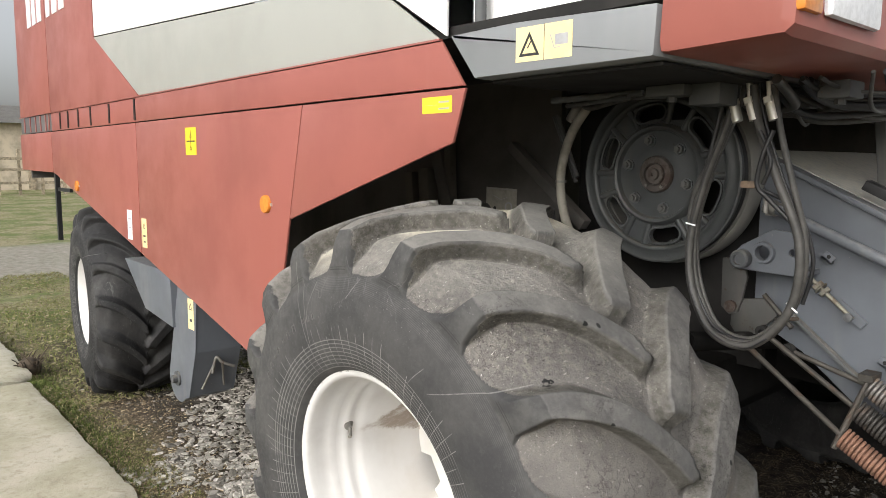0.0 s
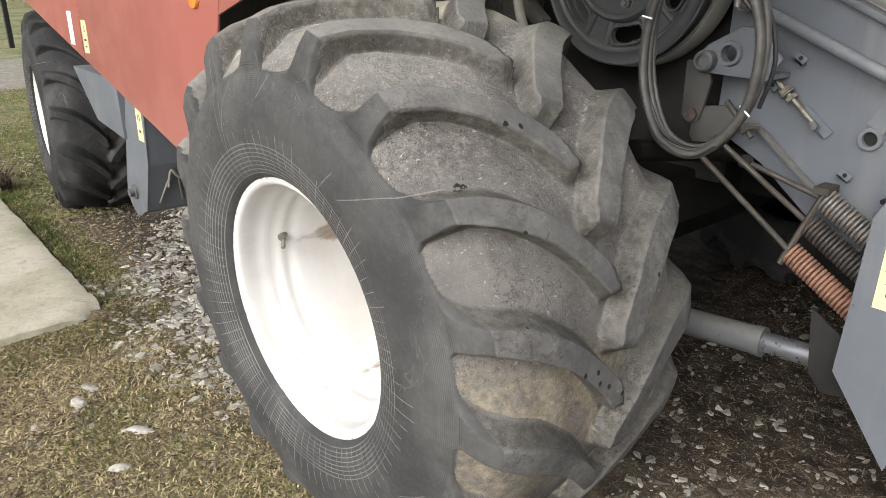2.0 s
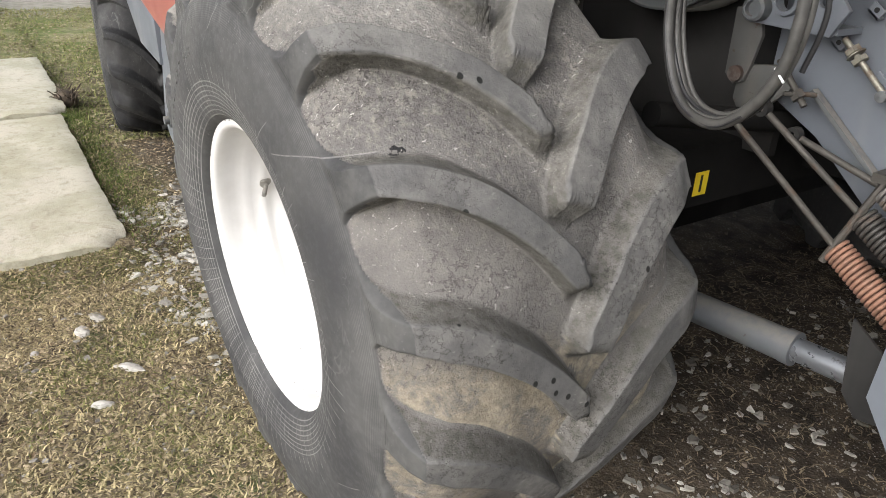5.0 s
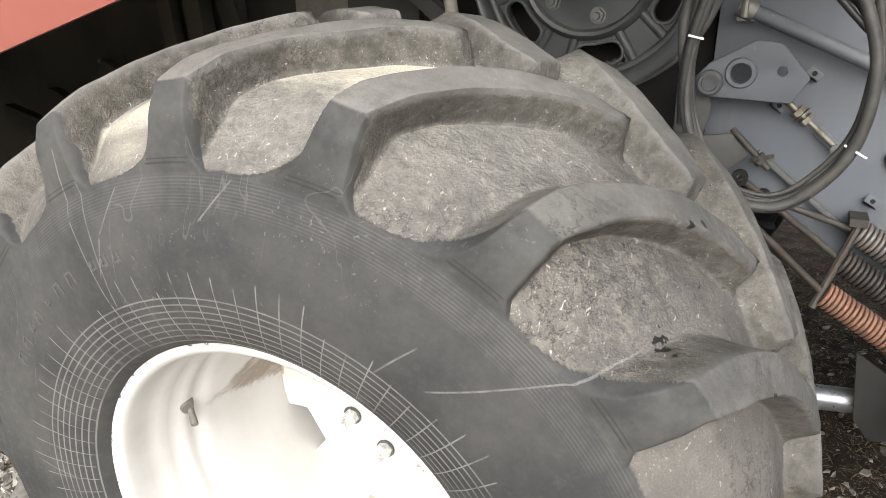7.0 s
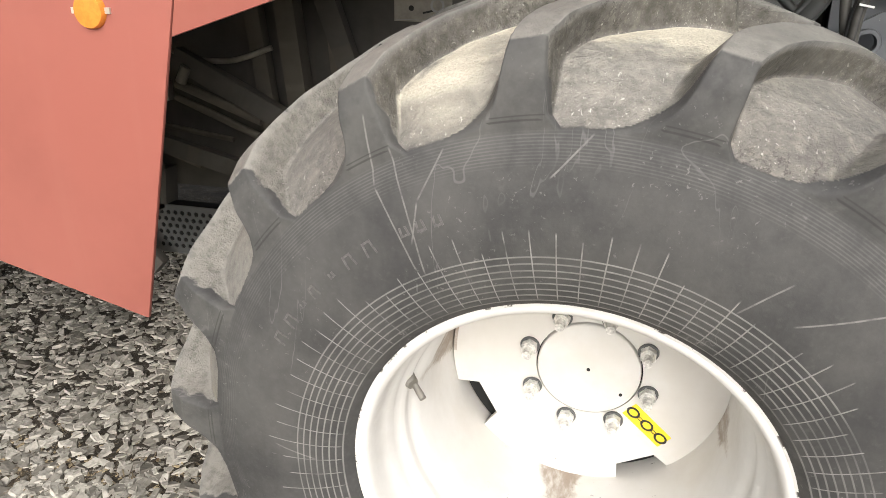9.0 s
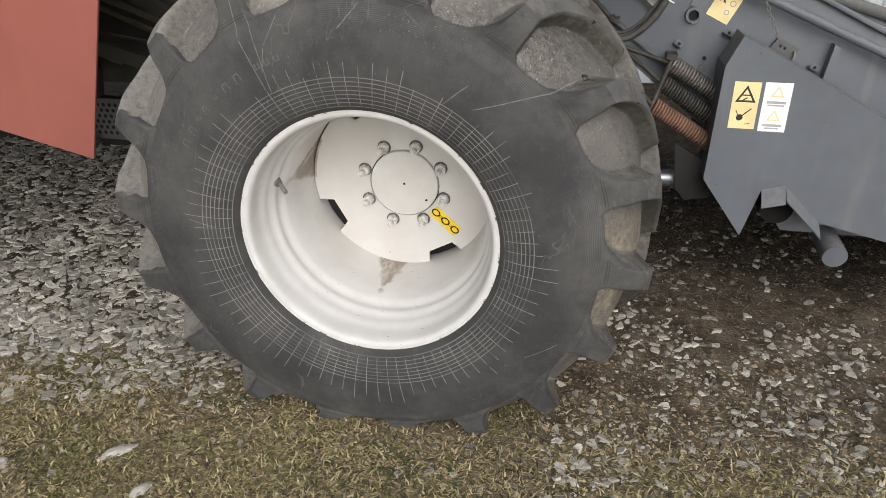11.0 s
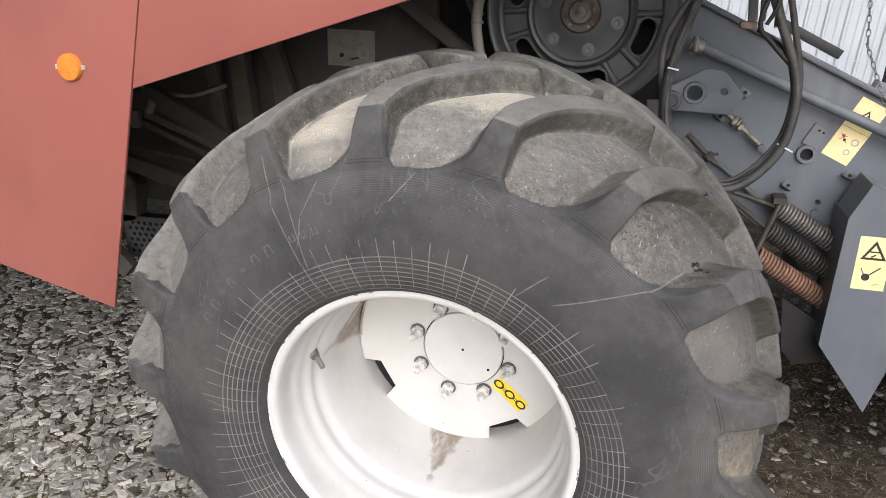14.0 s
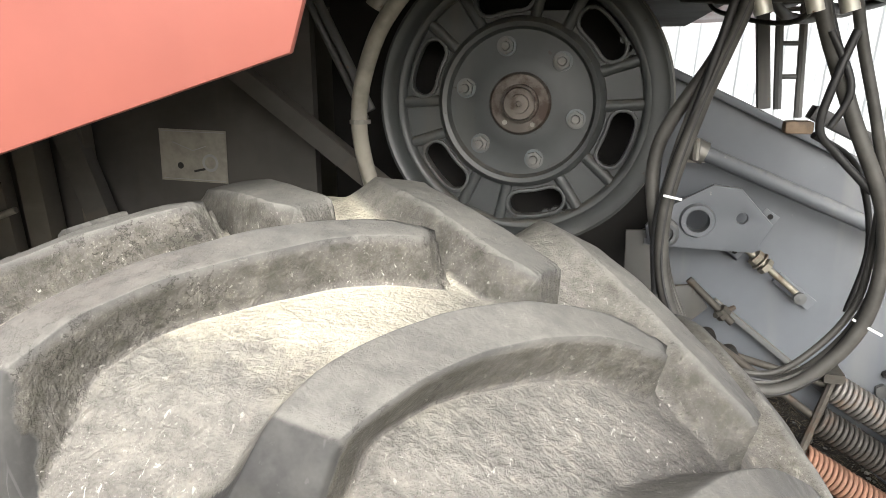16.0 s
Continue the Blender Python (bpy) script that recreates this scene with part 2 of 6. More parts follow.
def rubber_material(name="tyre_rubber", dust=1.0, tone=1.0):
    """Tyre rubber: clean dark sidewall, dusty tread, pale sand lying between the upper lugs, rubbed rings and scratches."""
    m = Nodes(name)
    x, y, z = m.xyz()
    r = m.math('SQRT', m.math('ADD', m.math('MULTIPLY', x, x), m.math('MULTIPLY', z, z)))
    ang = m.math('ARCTAN2', z, x)
    lug = m.attr("lug")
    n1, n2, n3 = m.noise(5, 6, 0.65), m.noise(55, 5, 0.65), m.noise(220, 3, 0.6)
    side = m.mix(m.ramp(n1, 0.35, 0.7), (0.038, 0.038, 0.039), (0.068, 0.067, 0.065))
    side = m.mix(m.ramp(n2, 0.50, 0.78, 0.0, 0.35), side, (0.105, 0.103, 0.098))
    side = m.mix(m.math('MULTIPLY', m.ramp(lug, 0.05, 0.5), m.ramp(m.noise(13, 5, 0.65), 0.42, 0.68, 0.04, 0.5)), side, (0.105, 0.104, 0.097))
    tread = m.mix(m.ramp(n1, 0.3, 0.7), (0.092, 0.087, 0.082), (0.160, 0.149, 0.137))
    crust = m.ramp(z, 0.22, 0.55, 0.30, 1.0)
    tread = m.mix(m.math('MULTIPLY', m.ramp(n2, 0.45, 0.75, 0.0, 0.6), crust), tread, (0.27, 0.25, 0.215))
    tread = m.mix(m.math('MULTIPLY', m.ramp(n2, 0.28, 0.42, 0.55, 0.0), crust), tread, (0.050, 0.046, 0.042))
    grit = m.ramp(m.noise(330, 2, 0.5), 0.60, 0.72)
    tread = m.mix(m.math('MULTIPLY', m.math('MULTIPLY', grit, crust), m.ramp(n1, 0.40, 0.62, 0.15, 0.65)), tread, (0.40, 0.385, 0.35))
    top = m.mix(m.ramp(n1, 0.35, 0.65), (0.098, 0.096, 0.093), (0.165, 0.158, 0.147))
    top = m.mix(m.ramp(m.noise(19, 6, 0.72), 0.36, 0.66, 0.55, 0.0), top, (0.062, 0.061, 0.060))
    scuff = m.ramp(m.noise(95, 5, 0.7, 0.5, vec=m.scaled(1.0, 0.45, 1.0)), 0.60, 0.68)
    top = m.mix(m.math('MULTIPLY', scuff, m.ramp(n1, 0.42, 0.62, 0.05, 0.55)), top, (0.30, 0.29, 0.265))
    tread = m.mix(m.ramp(lug, 0.75, 1.0), tread, top)
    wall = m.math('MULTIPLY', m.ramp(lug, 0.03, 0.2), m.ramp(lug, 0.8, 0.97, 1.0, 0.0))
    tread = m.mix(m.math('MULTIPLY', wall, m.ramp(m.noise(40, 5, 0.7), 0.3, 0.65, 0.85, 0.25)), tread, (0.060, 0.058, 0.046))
    pits = m.math('MULTIPLY', m.ramp(m.noise(70, 3, 0.6), 0.36, 0.30), m.ramp(m.noise(9, 3), 0.5, 0.62))
    tread = m.mix(m.math('MULTIPLY', pits, 0.75), tread, (0.028, 0.026, 0.024))
    crack = m.math('MULTIPLY', m.ramp(m.math('ABSOLUTE', m.math('SUBTRACT', m.noise(26, 5, 0.7), 0.5)), 0.004, 0.018, 1.0, 0.0), m.ramp(m.noise(4.5, 3), 0.45, 0.6))
    tread = m.mix(m.math('MULTIPLY', crack, 0.7), tread, (0.035, 0.032, 0.028))
    chaff = m.ramp(m.noise(150, 2, 0.5, 0.6, vec=m.scaled(1.0, 0.5, 0.7)), 0.672, 0.71)
    tread = m.mix(m.math('MULTIPLY', m.math('MULTIPLY', chaff, m.ramp(lug, 0.1, 0.8, 1.0, 0.10)), m.math('MULTIPLY', m.ramp(n1, 0.38, 0.62, 0.1, 0.9), m.ramp(z, 0.30, 0.60, 0.45, 1.0))), tread, (0.52, 0.505, 0.46))
    ontread = m.math('MULTIPLY', m.ramp(m.math('ADD', m.attr("tread"), m.ramp(n2, 0.2, 0.8, -0.2, 0.2)), 0.30, 0.70), dust)
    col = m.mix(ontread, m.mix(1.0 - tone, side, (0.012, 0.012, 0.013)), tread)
    back = m.math('MULTIPLY', m.math('MULTIPLY', m.ramp(x, -0.30, -0.60), ontread), m.ramp(n2, 0.3, 0.6, 0.25, 0.65))
    col = m.mix(m.math('MULTIPLY', back, dust), col, (0.27, 0.26, 0.235))
    # sand that has come to rest in the hollows on top and on the front
    up = m.upward()
    sand = m.math('MULTIPLY', m.ramp(up, 0.50, 0.85), m.ramp(lug, 0.05, 0.4, 1.0, 0.0))
    sand = m.math('MULTIPLY', m.math('MULTIPLY', sand, m.ramp(z, 0.61, 0.70)), m.ramp(x, 0.30, 0.16))
    sand = m.math('MULTIPLY', sand, m.math('MAXIMUM', m.ramp(m.math('ADD', y, m.ramp(m.noise(9, 5, 0.7), 0.3, 0.7, -0.06, 0.06)), 0.06, 0.20), m.ramp(x, -0.10, -0.22)))
    sand = m.math('MULTIPLY', sand, m.ramp(m.noise(6, 7, 0.72, 0.5), 0.28, 0.50))
    sand = m.math('MULTIPLY', sand, m.ramp(m.attr("tread"), 0.35, 0.7))
    film = m.math('MULTIPLY', m.math('MULTIPLY', m.ramp(up, 0.45, 0.85), m.ramp(z, 0.55, 0.74)), m.math('MULTIPLY', m.ramp(m.attr("tread"), 0.35, 0.7), m.math('MULTIPLY', m.ramp(n2, 0.35, 0.6, 0.40, 0.75), m.ramp(lug, 0.4, 0.9, 1.0, 0.75))))
    col = m.mix(m.math('MULTIPLY', film, 0.65 * dust), col, (0.345, 0.335, 0.30))
    col = m.mix(m.math('MULTIPLY', sand, 0.95 * dust), col, m.mix(m.ramp(n3, 0.35, 0.65), (0.64, 0.60, 0.49), (0.50, 0.465, 0.375)))
    mud = m.math('MULTIPLY', m.ramp(up, -0.5, -0.15), m.ramp(up, 0.25, 0.0))
    mud = m.math('MULTIPLY', m.math('MULTIPLY', mud, m.ramp(lug, 0.0, 0.5, 1.0, 0.0)), m.ramp(m.attr("tread"), 0.5, 0.9))
    mud = m.math('MULTIPLY', m.math('MULTIPLY', mud, m.ramp(m.noise(19, 8, 0.80, 0.6), 0.36, 0.58)), m.ramp(z, 0.16, 0.05))
    col = m.mix(m.math('MULTIPLY', mud, 0.85 * dust), col, m.mix(m.ramp(n2, 0.35, 0.65), (0.20, 0.172, 0.128), (0.34, 0.295, 0.215)))
    # black spots along the bars
    spot = m.math('MULTIPLY', m.ramp(m.voronoi(34), 0.10, 0.14, 1.0, 0.0), m.math('MULTIPLY', m.ramp(m.noise(6, 3), 0.62, 0.66), m.ramp(lug, 0.5, 0.9)))
    for px, py, pz in PITS:
        away = m.math('ADD', m.math('POWER', m.math('SUBTRACT', x, px), 2.0), m.math('ADD', m.math('POWER', m.math('MULTIPLY', m.math('SUBTRACT', y, py), 1.3), 2.0), m.math('POWER', m.math('SUBTRACT', z, pz), 2.0)))
        spot = m.math('MAXIMUM', spot, m.ramp(away, .0055 ** 2, .0085 ** 2, 1.0, 0.0))
    col = m.mix(m.math('MULTIPLY', spot, ontread), col, (0.010, 0.010, 0.009))
    # pale moulded rings and radial ribs on the lower sidewall
    ring = m.math('ABSOLUTE', m.math('SUBTRACT', m.math('FRACT', m.math('DIVIDE', m.math('SUBTRACT', r, 0.391), 0.0115)), 0.5))
    ring = m.math('MULTIPLY', m.ramp(ring, 0.05, 0.16, 1.0, 0.0), m.math('MULTIPLY', m.ramp(r, 0.3925, 0.3945), m.ramp(r, 0.4840, 0.4865, 1.0, 0.0)))
    jit = m.noise(3.0, 2, 0.5)
    spoke = m.math('ABSOLUTE', m.math('SUBTRACT', m.math('FRACT', m.math('MULTIPLY', ang, 84 / (2 * math.pi))), 0.5))
    reach = m.math('ADD', m.ramp(m.noise(11, 2, 0.5), 0.35, 0.65, 0.470, 0.518), m.ramp(z, 0.25, -0.15, 0.0, 0.035))
    spoke = m.math('MULTIPLY', m.ramp(spoke, 0.012, 0.040, 1.0, 0.0), m.math('MULTIPLY', m.ramp(r, 0.395, 0.405), m.ramp(m.math('SUBTRACT', r, reach), -0.004, 0.004, 1.0, 0.0)))
    worn = m.ramp(m.noise(6, 4, 0.6), 0.30, 0.62, 0.22, 1.0)
    lines = m.math('MULTIPLY', m.math('MAXIMUM', m.math('MULTIPLY', ring, worn), m.math('MULTIPLY', spoke, m.ramp(m.noise(17, 3, 0.6), 0.30, 0.58, 0.30, 1.2))), 1.0)
    lines = m.math('MULTIPLY', lines, m.ramp(y, 0.05, 0.2, 1.0, 0.0))
    col = m.mix(m.math('MULTIPLY', lines, 0.36), col, (0.42, 0.41, 0.39))
    fine = m.ramp(m.math('ABSOLUTE', m.math('SUBTRACT', m.noise(7, 3, 0.5, 1.2, vec=m.scaled(1.0, 1.0, 0.35)), 0.5)), 0.0015, 0.005, 1.0, 0.0)
    fine = m.math('MULTIPLY', fine, m.math('MULTIPLY', m.ramp(m.noise(3.5, 3), 0.48, 0.62), m.ramp(ontread, 0, 0.6, 0.19, 0.0)))
    col = m.mix(fine, col, (0.27, 0.265, 0.255))
    flake = m.math('MULTIPLY', m.ramp(m.noise(120, 4, 0.65, 0.4), 0.62, 0.70), m.math('MULTIPLY', m.ramp(m.noise(4, 4, 0.6), 0.46, 0.62), m.ramp(ontread, 0, 0.6, 0.5, 0.0)))
    col = m.mix(flake, col, (0.20, 0.196, 0.186))
    # long scratches across the sidewall
    def scratch(a, b, w=0.0013):
        ux, uz = b[0] - a[0], b[1] - a[1]
        ln = math.hypot(ux, uz)
        ux, uz = ux / ln, uz / ln
        px, pz = m.math('SUBTRACT', x, a[0]), m.math('SUBTRACT', z, a[1])
        along = m.math('ADD', m.math('MULTIPLY', px, ux), m.math('MULTIPLY', pz, uz))
        off = m.math('ADD', m.math('ABSOLUTE', m.math('ADD', m.math('SUBTRACT', m.math('MULTIPLY', px, uz), m.math('MULTIPLY', pz, ux)), m.ramp(jit, 0.3, 0.7, -0.006, 0.006))), 0.0)
        return m.math('MULTIPLY', m.ramp(off, w * 0.5, w * 1.5, 1.0, 0.0), m.math('MULTIPLY', m.ramp(along, 0.0, 0.01), m.ramp(along, ln - 0.01, ln, 1.0, 0.0)))

    scr = 0.0
    for a, b in (((-.315, .666), (-.300, .556)), ((-.300, .556), (-.230, .43)), ((-.19, .625), (-.232, .545)), ((-.232, .545), (-.24, .474)), ((.024, .656), (-.035, .591)),
                 ((.302, .407), (.553, .473)), ((.231, .416), (.298, .474)), ((-.279, .619), (-.216, .424)), ((.46, -.32), (.56, -.27)), ((-.52, .05), (-.44, .02))):
        scr = m.math('MAXIMUM', scr, scratch(a, b))
    scr = m.math('MULTIPLY', scr, m.ramp(y, 0.05, 0.1, 1.0, 0.0))
    scr = m.math('MULTIPLY', scr, m.ramp(n2, 0.3, 0.6, 0.3, 1.0))
    col = m.mix(m.math('MULTIPLY', scr, 0.34), col, (0.36, 0.35, 0.335))
    haze = m.math('MULTIPLY', m.ramp(m.noise(5, 5, 0.6, 0.2, vec=m.scaled(1.0, 1.0, 0.5)), 0.46, 0.75), m.ramp(ontread, 0, 1, 0.30, 0.0))
    col = m.mix(haze, col, (0.13, 0.127, 0.122))
    comb = m.math('MULTIPLY', m.ramp(m.math('ABSOLUTE', m.math('SUBTRACT', m.math('FRACT', m.math('MULTIPLY', r, 220.0)), 0.5)), 0.1, 0.3, 1.0, 0.0), m.math('MULTIPLY', m.ramp(r, 0.605, 0.62), m.ramp(r, 0.652, 0.66, 1.0, 0.0)))
    col = m.mix(m.math('MULTIPLY', comb, m.ramp(n1, 0.40, 0.62, 0.02, 0.30)), col, (0.15, 0.147, 0.14))
    seam = m.attr("seam")
    col = m.mix(m.ramp(seam, 0.35, 0.8, 0.0, 0.55), col, (0.022, 0.022, 0.021))
    # a splash of tar on the tread
    dist = m.math('SQRT', m.math('ADD', m.math('ADD', m.math('POWER', m.math('MULTIPLY', m.math('SUBTRACT', x, 0.581), 1.0), 2.0), m.math('POWER', m.math('SUBTRACT', z, 0.480), 2.0)), m.math('POWER', m.math('MULTIPLY', m.math('SUBTRACT', y, 0.067), 0.8), 2.0)))
    tar = m.ramp(m.math('ADD', dist, m.ramp(m.noise(60, 4, 0.6), 0.3, 0.7, -0.011, 0.011)), 0.013, 0.017, 1.0, 0.0)
    col = m.mix(tar, col, (0.012, 0.012, 0.012))
    lump = m.math('MULTIPLY', m.math('MULTIPLY', m.math('ADD', m.noise(24, 5, 0.62), m.math('MULTIPLY', m.ramp(m.noise(75, 4, 0.6, 0.8), 0.42, 0.62), 0.22)), m.math('MULTIPLY', m.ramp(lug, 0.0, 0.8, 1.9, 0.30), crust)), ontread)
    h = m.math('ADD', m.math('ADD', m.math('MULTIPLY', m.math('MULTIPLY', m.math('MULTIPLY', n2, crust), m.ramp(ontread, 0, 1, 0.10, 0.65)), m.ramp(lug, 0.75, 0.98, 1.0, 0.12)), m.math('MULTIPLY', m.math('MULTIPLY', n3, m.ramp(lug, 0.75, 0.98, 1.0, 0.3)), m.ramp(ontread, 0, 1, 0.03, 0.55))), lump)
    h = m.math('SUBTRACT', h, m.math('MULTIPLY', m.math('MAXIMUM', pits, crack), m.math('MULTIPLY', ontread, 0.8)))
    nor = m.bump(h, 0.55, 0.008)
    nor = m.bump(lines, 0.5, 0.0015, nor)
    rough = m.ramp(n2, 0.3, 0.7, 0.62, 0.85)
    return m.done(col, rough, 0.0, nor, 0.3)


def rim_material():
    """Off-white wheel paint with brown dirt below the disc, at the valve side and small chips along the bottom."""
    m = Nodes("rim_paint")
    x, y, z = m.xyz()
    ang = m.math('ARCTAN2', z, x)
    r = m.math('SQRT', m.math('ADD', m.math('MULTIPLY', x, x), m.math('MULTIPLY', z, z)))
    n1, n2 = m.noise(6, 5, 0.6), m.noise(60, 4, 0.6)
    col = m.mix(m.ramp(n1, 0.35, 0.75), (0.615, 0.608, 0.593), (0.535, 0.525, 0.508))
    # deeper rim tinted darker, the shade in it put into the paint
    inside = m.ramp(y, 0.16, 0.40)
    col = m.mix(m.math('MULTIPLY', inside, m.ramp(n1, 0.3, 0.6, 0.1, 0.5)), col, (0.58, 0.55, 0.50))

    def patch(a, half, y0, y1, strength):
        wide = m.math('MULTIPLY', m.math('SUBTRACT', y, y0), radians(half) / 0.22)
        wide = m.math('ADD', wide, m.ramp(m.noise(25, 4, 0.6), 0.3, 0.7, -0.03, 0.03))
        k = m.ramp(m.math('SUBTRACT', m.math('ABSOLUTE', m.math('SUBTRACT', ang, radians(a))), wide), -0.05, 0.01, 1.0, 0.0)
        k = m.math('MULTIPLY', k, m.math('MULTIPLY', m.ramp(y, y0, y0 + 0.06), m.ramp(y, y1, y1 + 0.02, 1.0, 0.0)))
        k = m.math('MULTIPLY', k, m.ramp(m.noise(22, 6, 0.7, vec=m.scaled(1.0, 0.3, 1.0)), 0.30, 0.58, 0.12, 1.0))
        return m.math('MULTIPLY', k, strength)

    on_well = m.ramp(r, 0.3085, 0.3105)
    dirt = m.math('MAXIMUM', patch(167, 12, 0.15, 0.46, 0.72), m.math('MAXIMUM', patch(-97, 9, 0.18, 0.46, 0.72), patch(-15, 9, 0.24, 0.46, 0.7)))
    col = m.mix(m.math('MULTIPLY', dirt, on_well), col, (0.17, 0.105, 0.055))
    chip = m.ramp(m.noise(44, 6, 0.72, vec=m.scaled(1, 3.0, 1)), 0.665, 0.685)
    chip = m.math('MULTIPLY', chip, m.ramp(z, -0.20, -0.28))
    edge = m.math('MULTIPLY', m.ramp(m.noise(30, 5, 0.7), 0.58, 0.62), m.ramp(r, 0.3755, 0.379))
    col = m.mix(m.math('MAXIMUM', chip, edge), col, (0.06, 0.05, 0.045))
    return m.done(col, m.ramp(n2, 0.3, 0.7, 0.45, 0.60), 0.0, m.bump(n2, 0.05, 0.003), 0.35)


RUBBER, RIMPAINT = rubber_material(), rim_material()
MARK = plain("worn_rubber_mark", (0.082, 0.080, 0.077), 0.7, 0.35, 80)
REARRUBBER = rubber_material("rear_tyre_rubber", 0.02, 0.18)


def ground_material():
    m = Nodes("ground")
    x, y, z = m.xyz()
    n1, n2, n3 = m.noise(0.9, 6, 0.62), m.noise(8, 6, 0.68), m.noise(70, 5, 0.65)
    soil = m.mix(m.ramp(n2, 0.35, 0.68), (0.016, 0.012, 0.009), (0.056, 0.042, 0.029))
    # paler dry soil outside; darker under the machine, shade put into the colour
    dry = m.math('MAXIMUM', m.ramp(x, -0.2, -0.9), m.ramp(m.math('ADD', y, m.ramp(n1, 0.3, 0.7, -0.25, 0.25)), 1.55, 0.75))
    soil = m.mix(m.math('MULTIPLY', dry, 0.85), soil, m.mix(m.ramp(n2, 0.32, 0.66), (0.062, 0.047, 0.032), (0.185, 0.150, 0.108)))
    straw = m.mix(m.ramp(n3, 0.35, 0.65), (0.085, 0.064, 0.036), (0.36, 0.295, 0.17))
    green = m.mix(m.ramp(n3, 0.3, 0.7), (0.030, 0.042, 0.012), (0.10, 0.125, 0.038))
    turf = m.mix(m.ramp(m.noise(2.2, 5, 0.6), 0.45, 0.62), straw, green)
    grassy = m.ramp(m.math('ADD', m.math('MULTIPLY', y, -0.9), m.ramp(n1, 0.2, 0.8, -0.35, 0.45)), -0.30, 0.18)
    col = m.mix(m.math('MULTIPLY', grassy, m.ramp(n2, 0.25, 0.5, 0.25, 0.9)), soil, turf)
    chips = m.ramp(m.voronoi(85), 0.15, 0.32, 1.0, 0.0)
    grit = m.mix(m.random(), (0.20, 0.19, 0.17), (0.38, 0.36, 0.33))
    # dark ground below the crushed stone, shade of its gaps put into the colour
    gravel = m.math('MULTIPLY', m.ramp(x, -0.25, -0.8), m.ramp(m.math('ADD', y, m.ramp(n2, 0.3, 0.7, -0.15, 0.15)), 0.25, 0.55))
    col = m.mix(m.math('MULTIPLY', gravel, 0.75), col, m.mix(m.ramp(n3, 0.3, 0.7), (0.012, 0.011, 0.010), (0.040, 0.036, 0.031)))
    col = m.mix(m.math('MULTIPLY', chips, m.ramp(n2, 0.4, 0.6, 0.05, 0.6)), col, grit)
    # the open field further off
    far = m.ramp(m.math('ADD', x, m.ramp(m.noise(1.6, 6, 0.7), 0.3, 0.7, -1.2, 1.2)), -4.6, -7.0)
    track = m.math('MULTIPLY', m.ramp(m.math('ADD', x, m.math('MULTIPLY', n1, 1.5)), -13.6, -12.8, 0.0, 1.0), m.ramp(m.math('ADD', x, n1), -8.6, -9.2, 0.0, 1.0))
    lawn = m.mix(m.ramp(m.noise(0.9, 9, 0.75), 0.42, 0.58), (0.30, 0.265, 0.165), (0.15, 0.185, 0.06))
    lawn = m.mix(m.ramp(m.noise(14, 6, 0.75), 0.46, 0.66, 0.0, 0.7), lawn, (0.085, 0.075, 0.045))
    col = m.mix(far, col, lawn)
    col = m.mix(m.math('MULTIPLY', track, 0.85), col, m.mix(m.ramp(n2, 0.3, 0.7), (0.22, 0.20, 0.17), (0.36, 0.335, 0.30)))
    nor = m.bump(m.math('ADD', n2, m.math('MULTIPLY', n3, 0.6)), 0.7, 0.03)
    return m.done(col, 0.92, 0.0, nor, 0.2)


def concrete_material():
    m = Nodes("concrete")
    n1, n2, n3 = m.noise(3.0, 6, 0.65), m.noise(30, 6, 0.68), m.noise(160, 3, 0.6)
    col = m.mix(m.ramp(n1, 0.35, 0.68), (0.50, 0.475, 0.385), (0.36, 0.345, 0.25))
    col = m.mix(m.ramp(n2, 0.50, 0.72, 0.0, 0.45), col, (0.20, 0.18, 0.12))
    col = m.mix(m.ramp(m.noise(11, 7, 0.75, 0.4), 0.54, 0.66, 0.0, 0.5), col, (0.23, 0.195, 0.135))
    col = m.mix(m.ramp(n3, 0.60, 0.7, 0.0, 0.5), col, (0.13, 0.12, 0.10))
    return m.done(col, 0.9, 0.0, m.bump(m.math('ADD', n2, m.math('MULTIPLY', n3, 0.4)), 0.5, 0.008), 0.25)


def speckled(name, a, b, rough=0.9, island=True):
    """Small scattered pieces whose shade differs from one to the next."""
    m = Nodes(name)
    col = m.mix(m.random(island), a, b)
    col = m.mix(m.ramp(m.noise(60, 4), 0.4, 0.7, 0.0, 0.5), col, tuple(c * 0.55 for c in a))
    return m.done(col, rough, 0.0, m.bump(m.noise(90, 4), 0.3, 0.004), 0.25)


GROUND, CONCRETE = ground_material(), concrete_material()
STONE = speckled("crushed_stone", (0.15, 0.138, 0.118), (0.47, 0.445, 0.395))
CHIPS = speckled("soiled_chips", (0.06, 0.052, 0.041), (0.35, 0.335, 0.30))
PALESTONE = speckled("pale_stone", (0.36, 0.34, 0.30), (0.50, 0.48, 0.43), island=False)
DRYGRASS = speckled("dry_grass", (0.12, 0.094, 0.045), (0.60, 0.51, 0.29))
DARKSTRAW = speckled("dark_straw", (0.045, 0.035, 0.024), (0.25, 0.20, 0.135))
MOSS = speckled("olive_moss", (0.075, 0.082, 0.025), (0.27, 0.265, 0.10))
GREENGRASS = speckled("green_grass", (0.055, 0.085, 0.018), (0.17, 0.21, 0.055))
EARTH = speckled("earth_clods", (0.05, 0.04, 0.03), (0.13, 0.105, 0.08))
SHEDWHITE = painted("shed_sheet", (0.43, 0.455, 0.475), 0.5, 0.06, grime=0.08)
OLDWOOD = plain("weathered_wood", (0.30, 0.25, 0.18), 0.85, 0.35, 9)
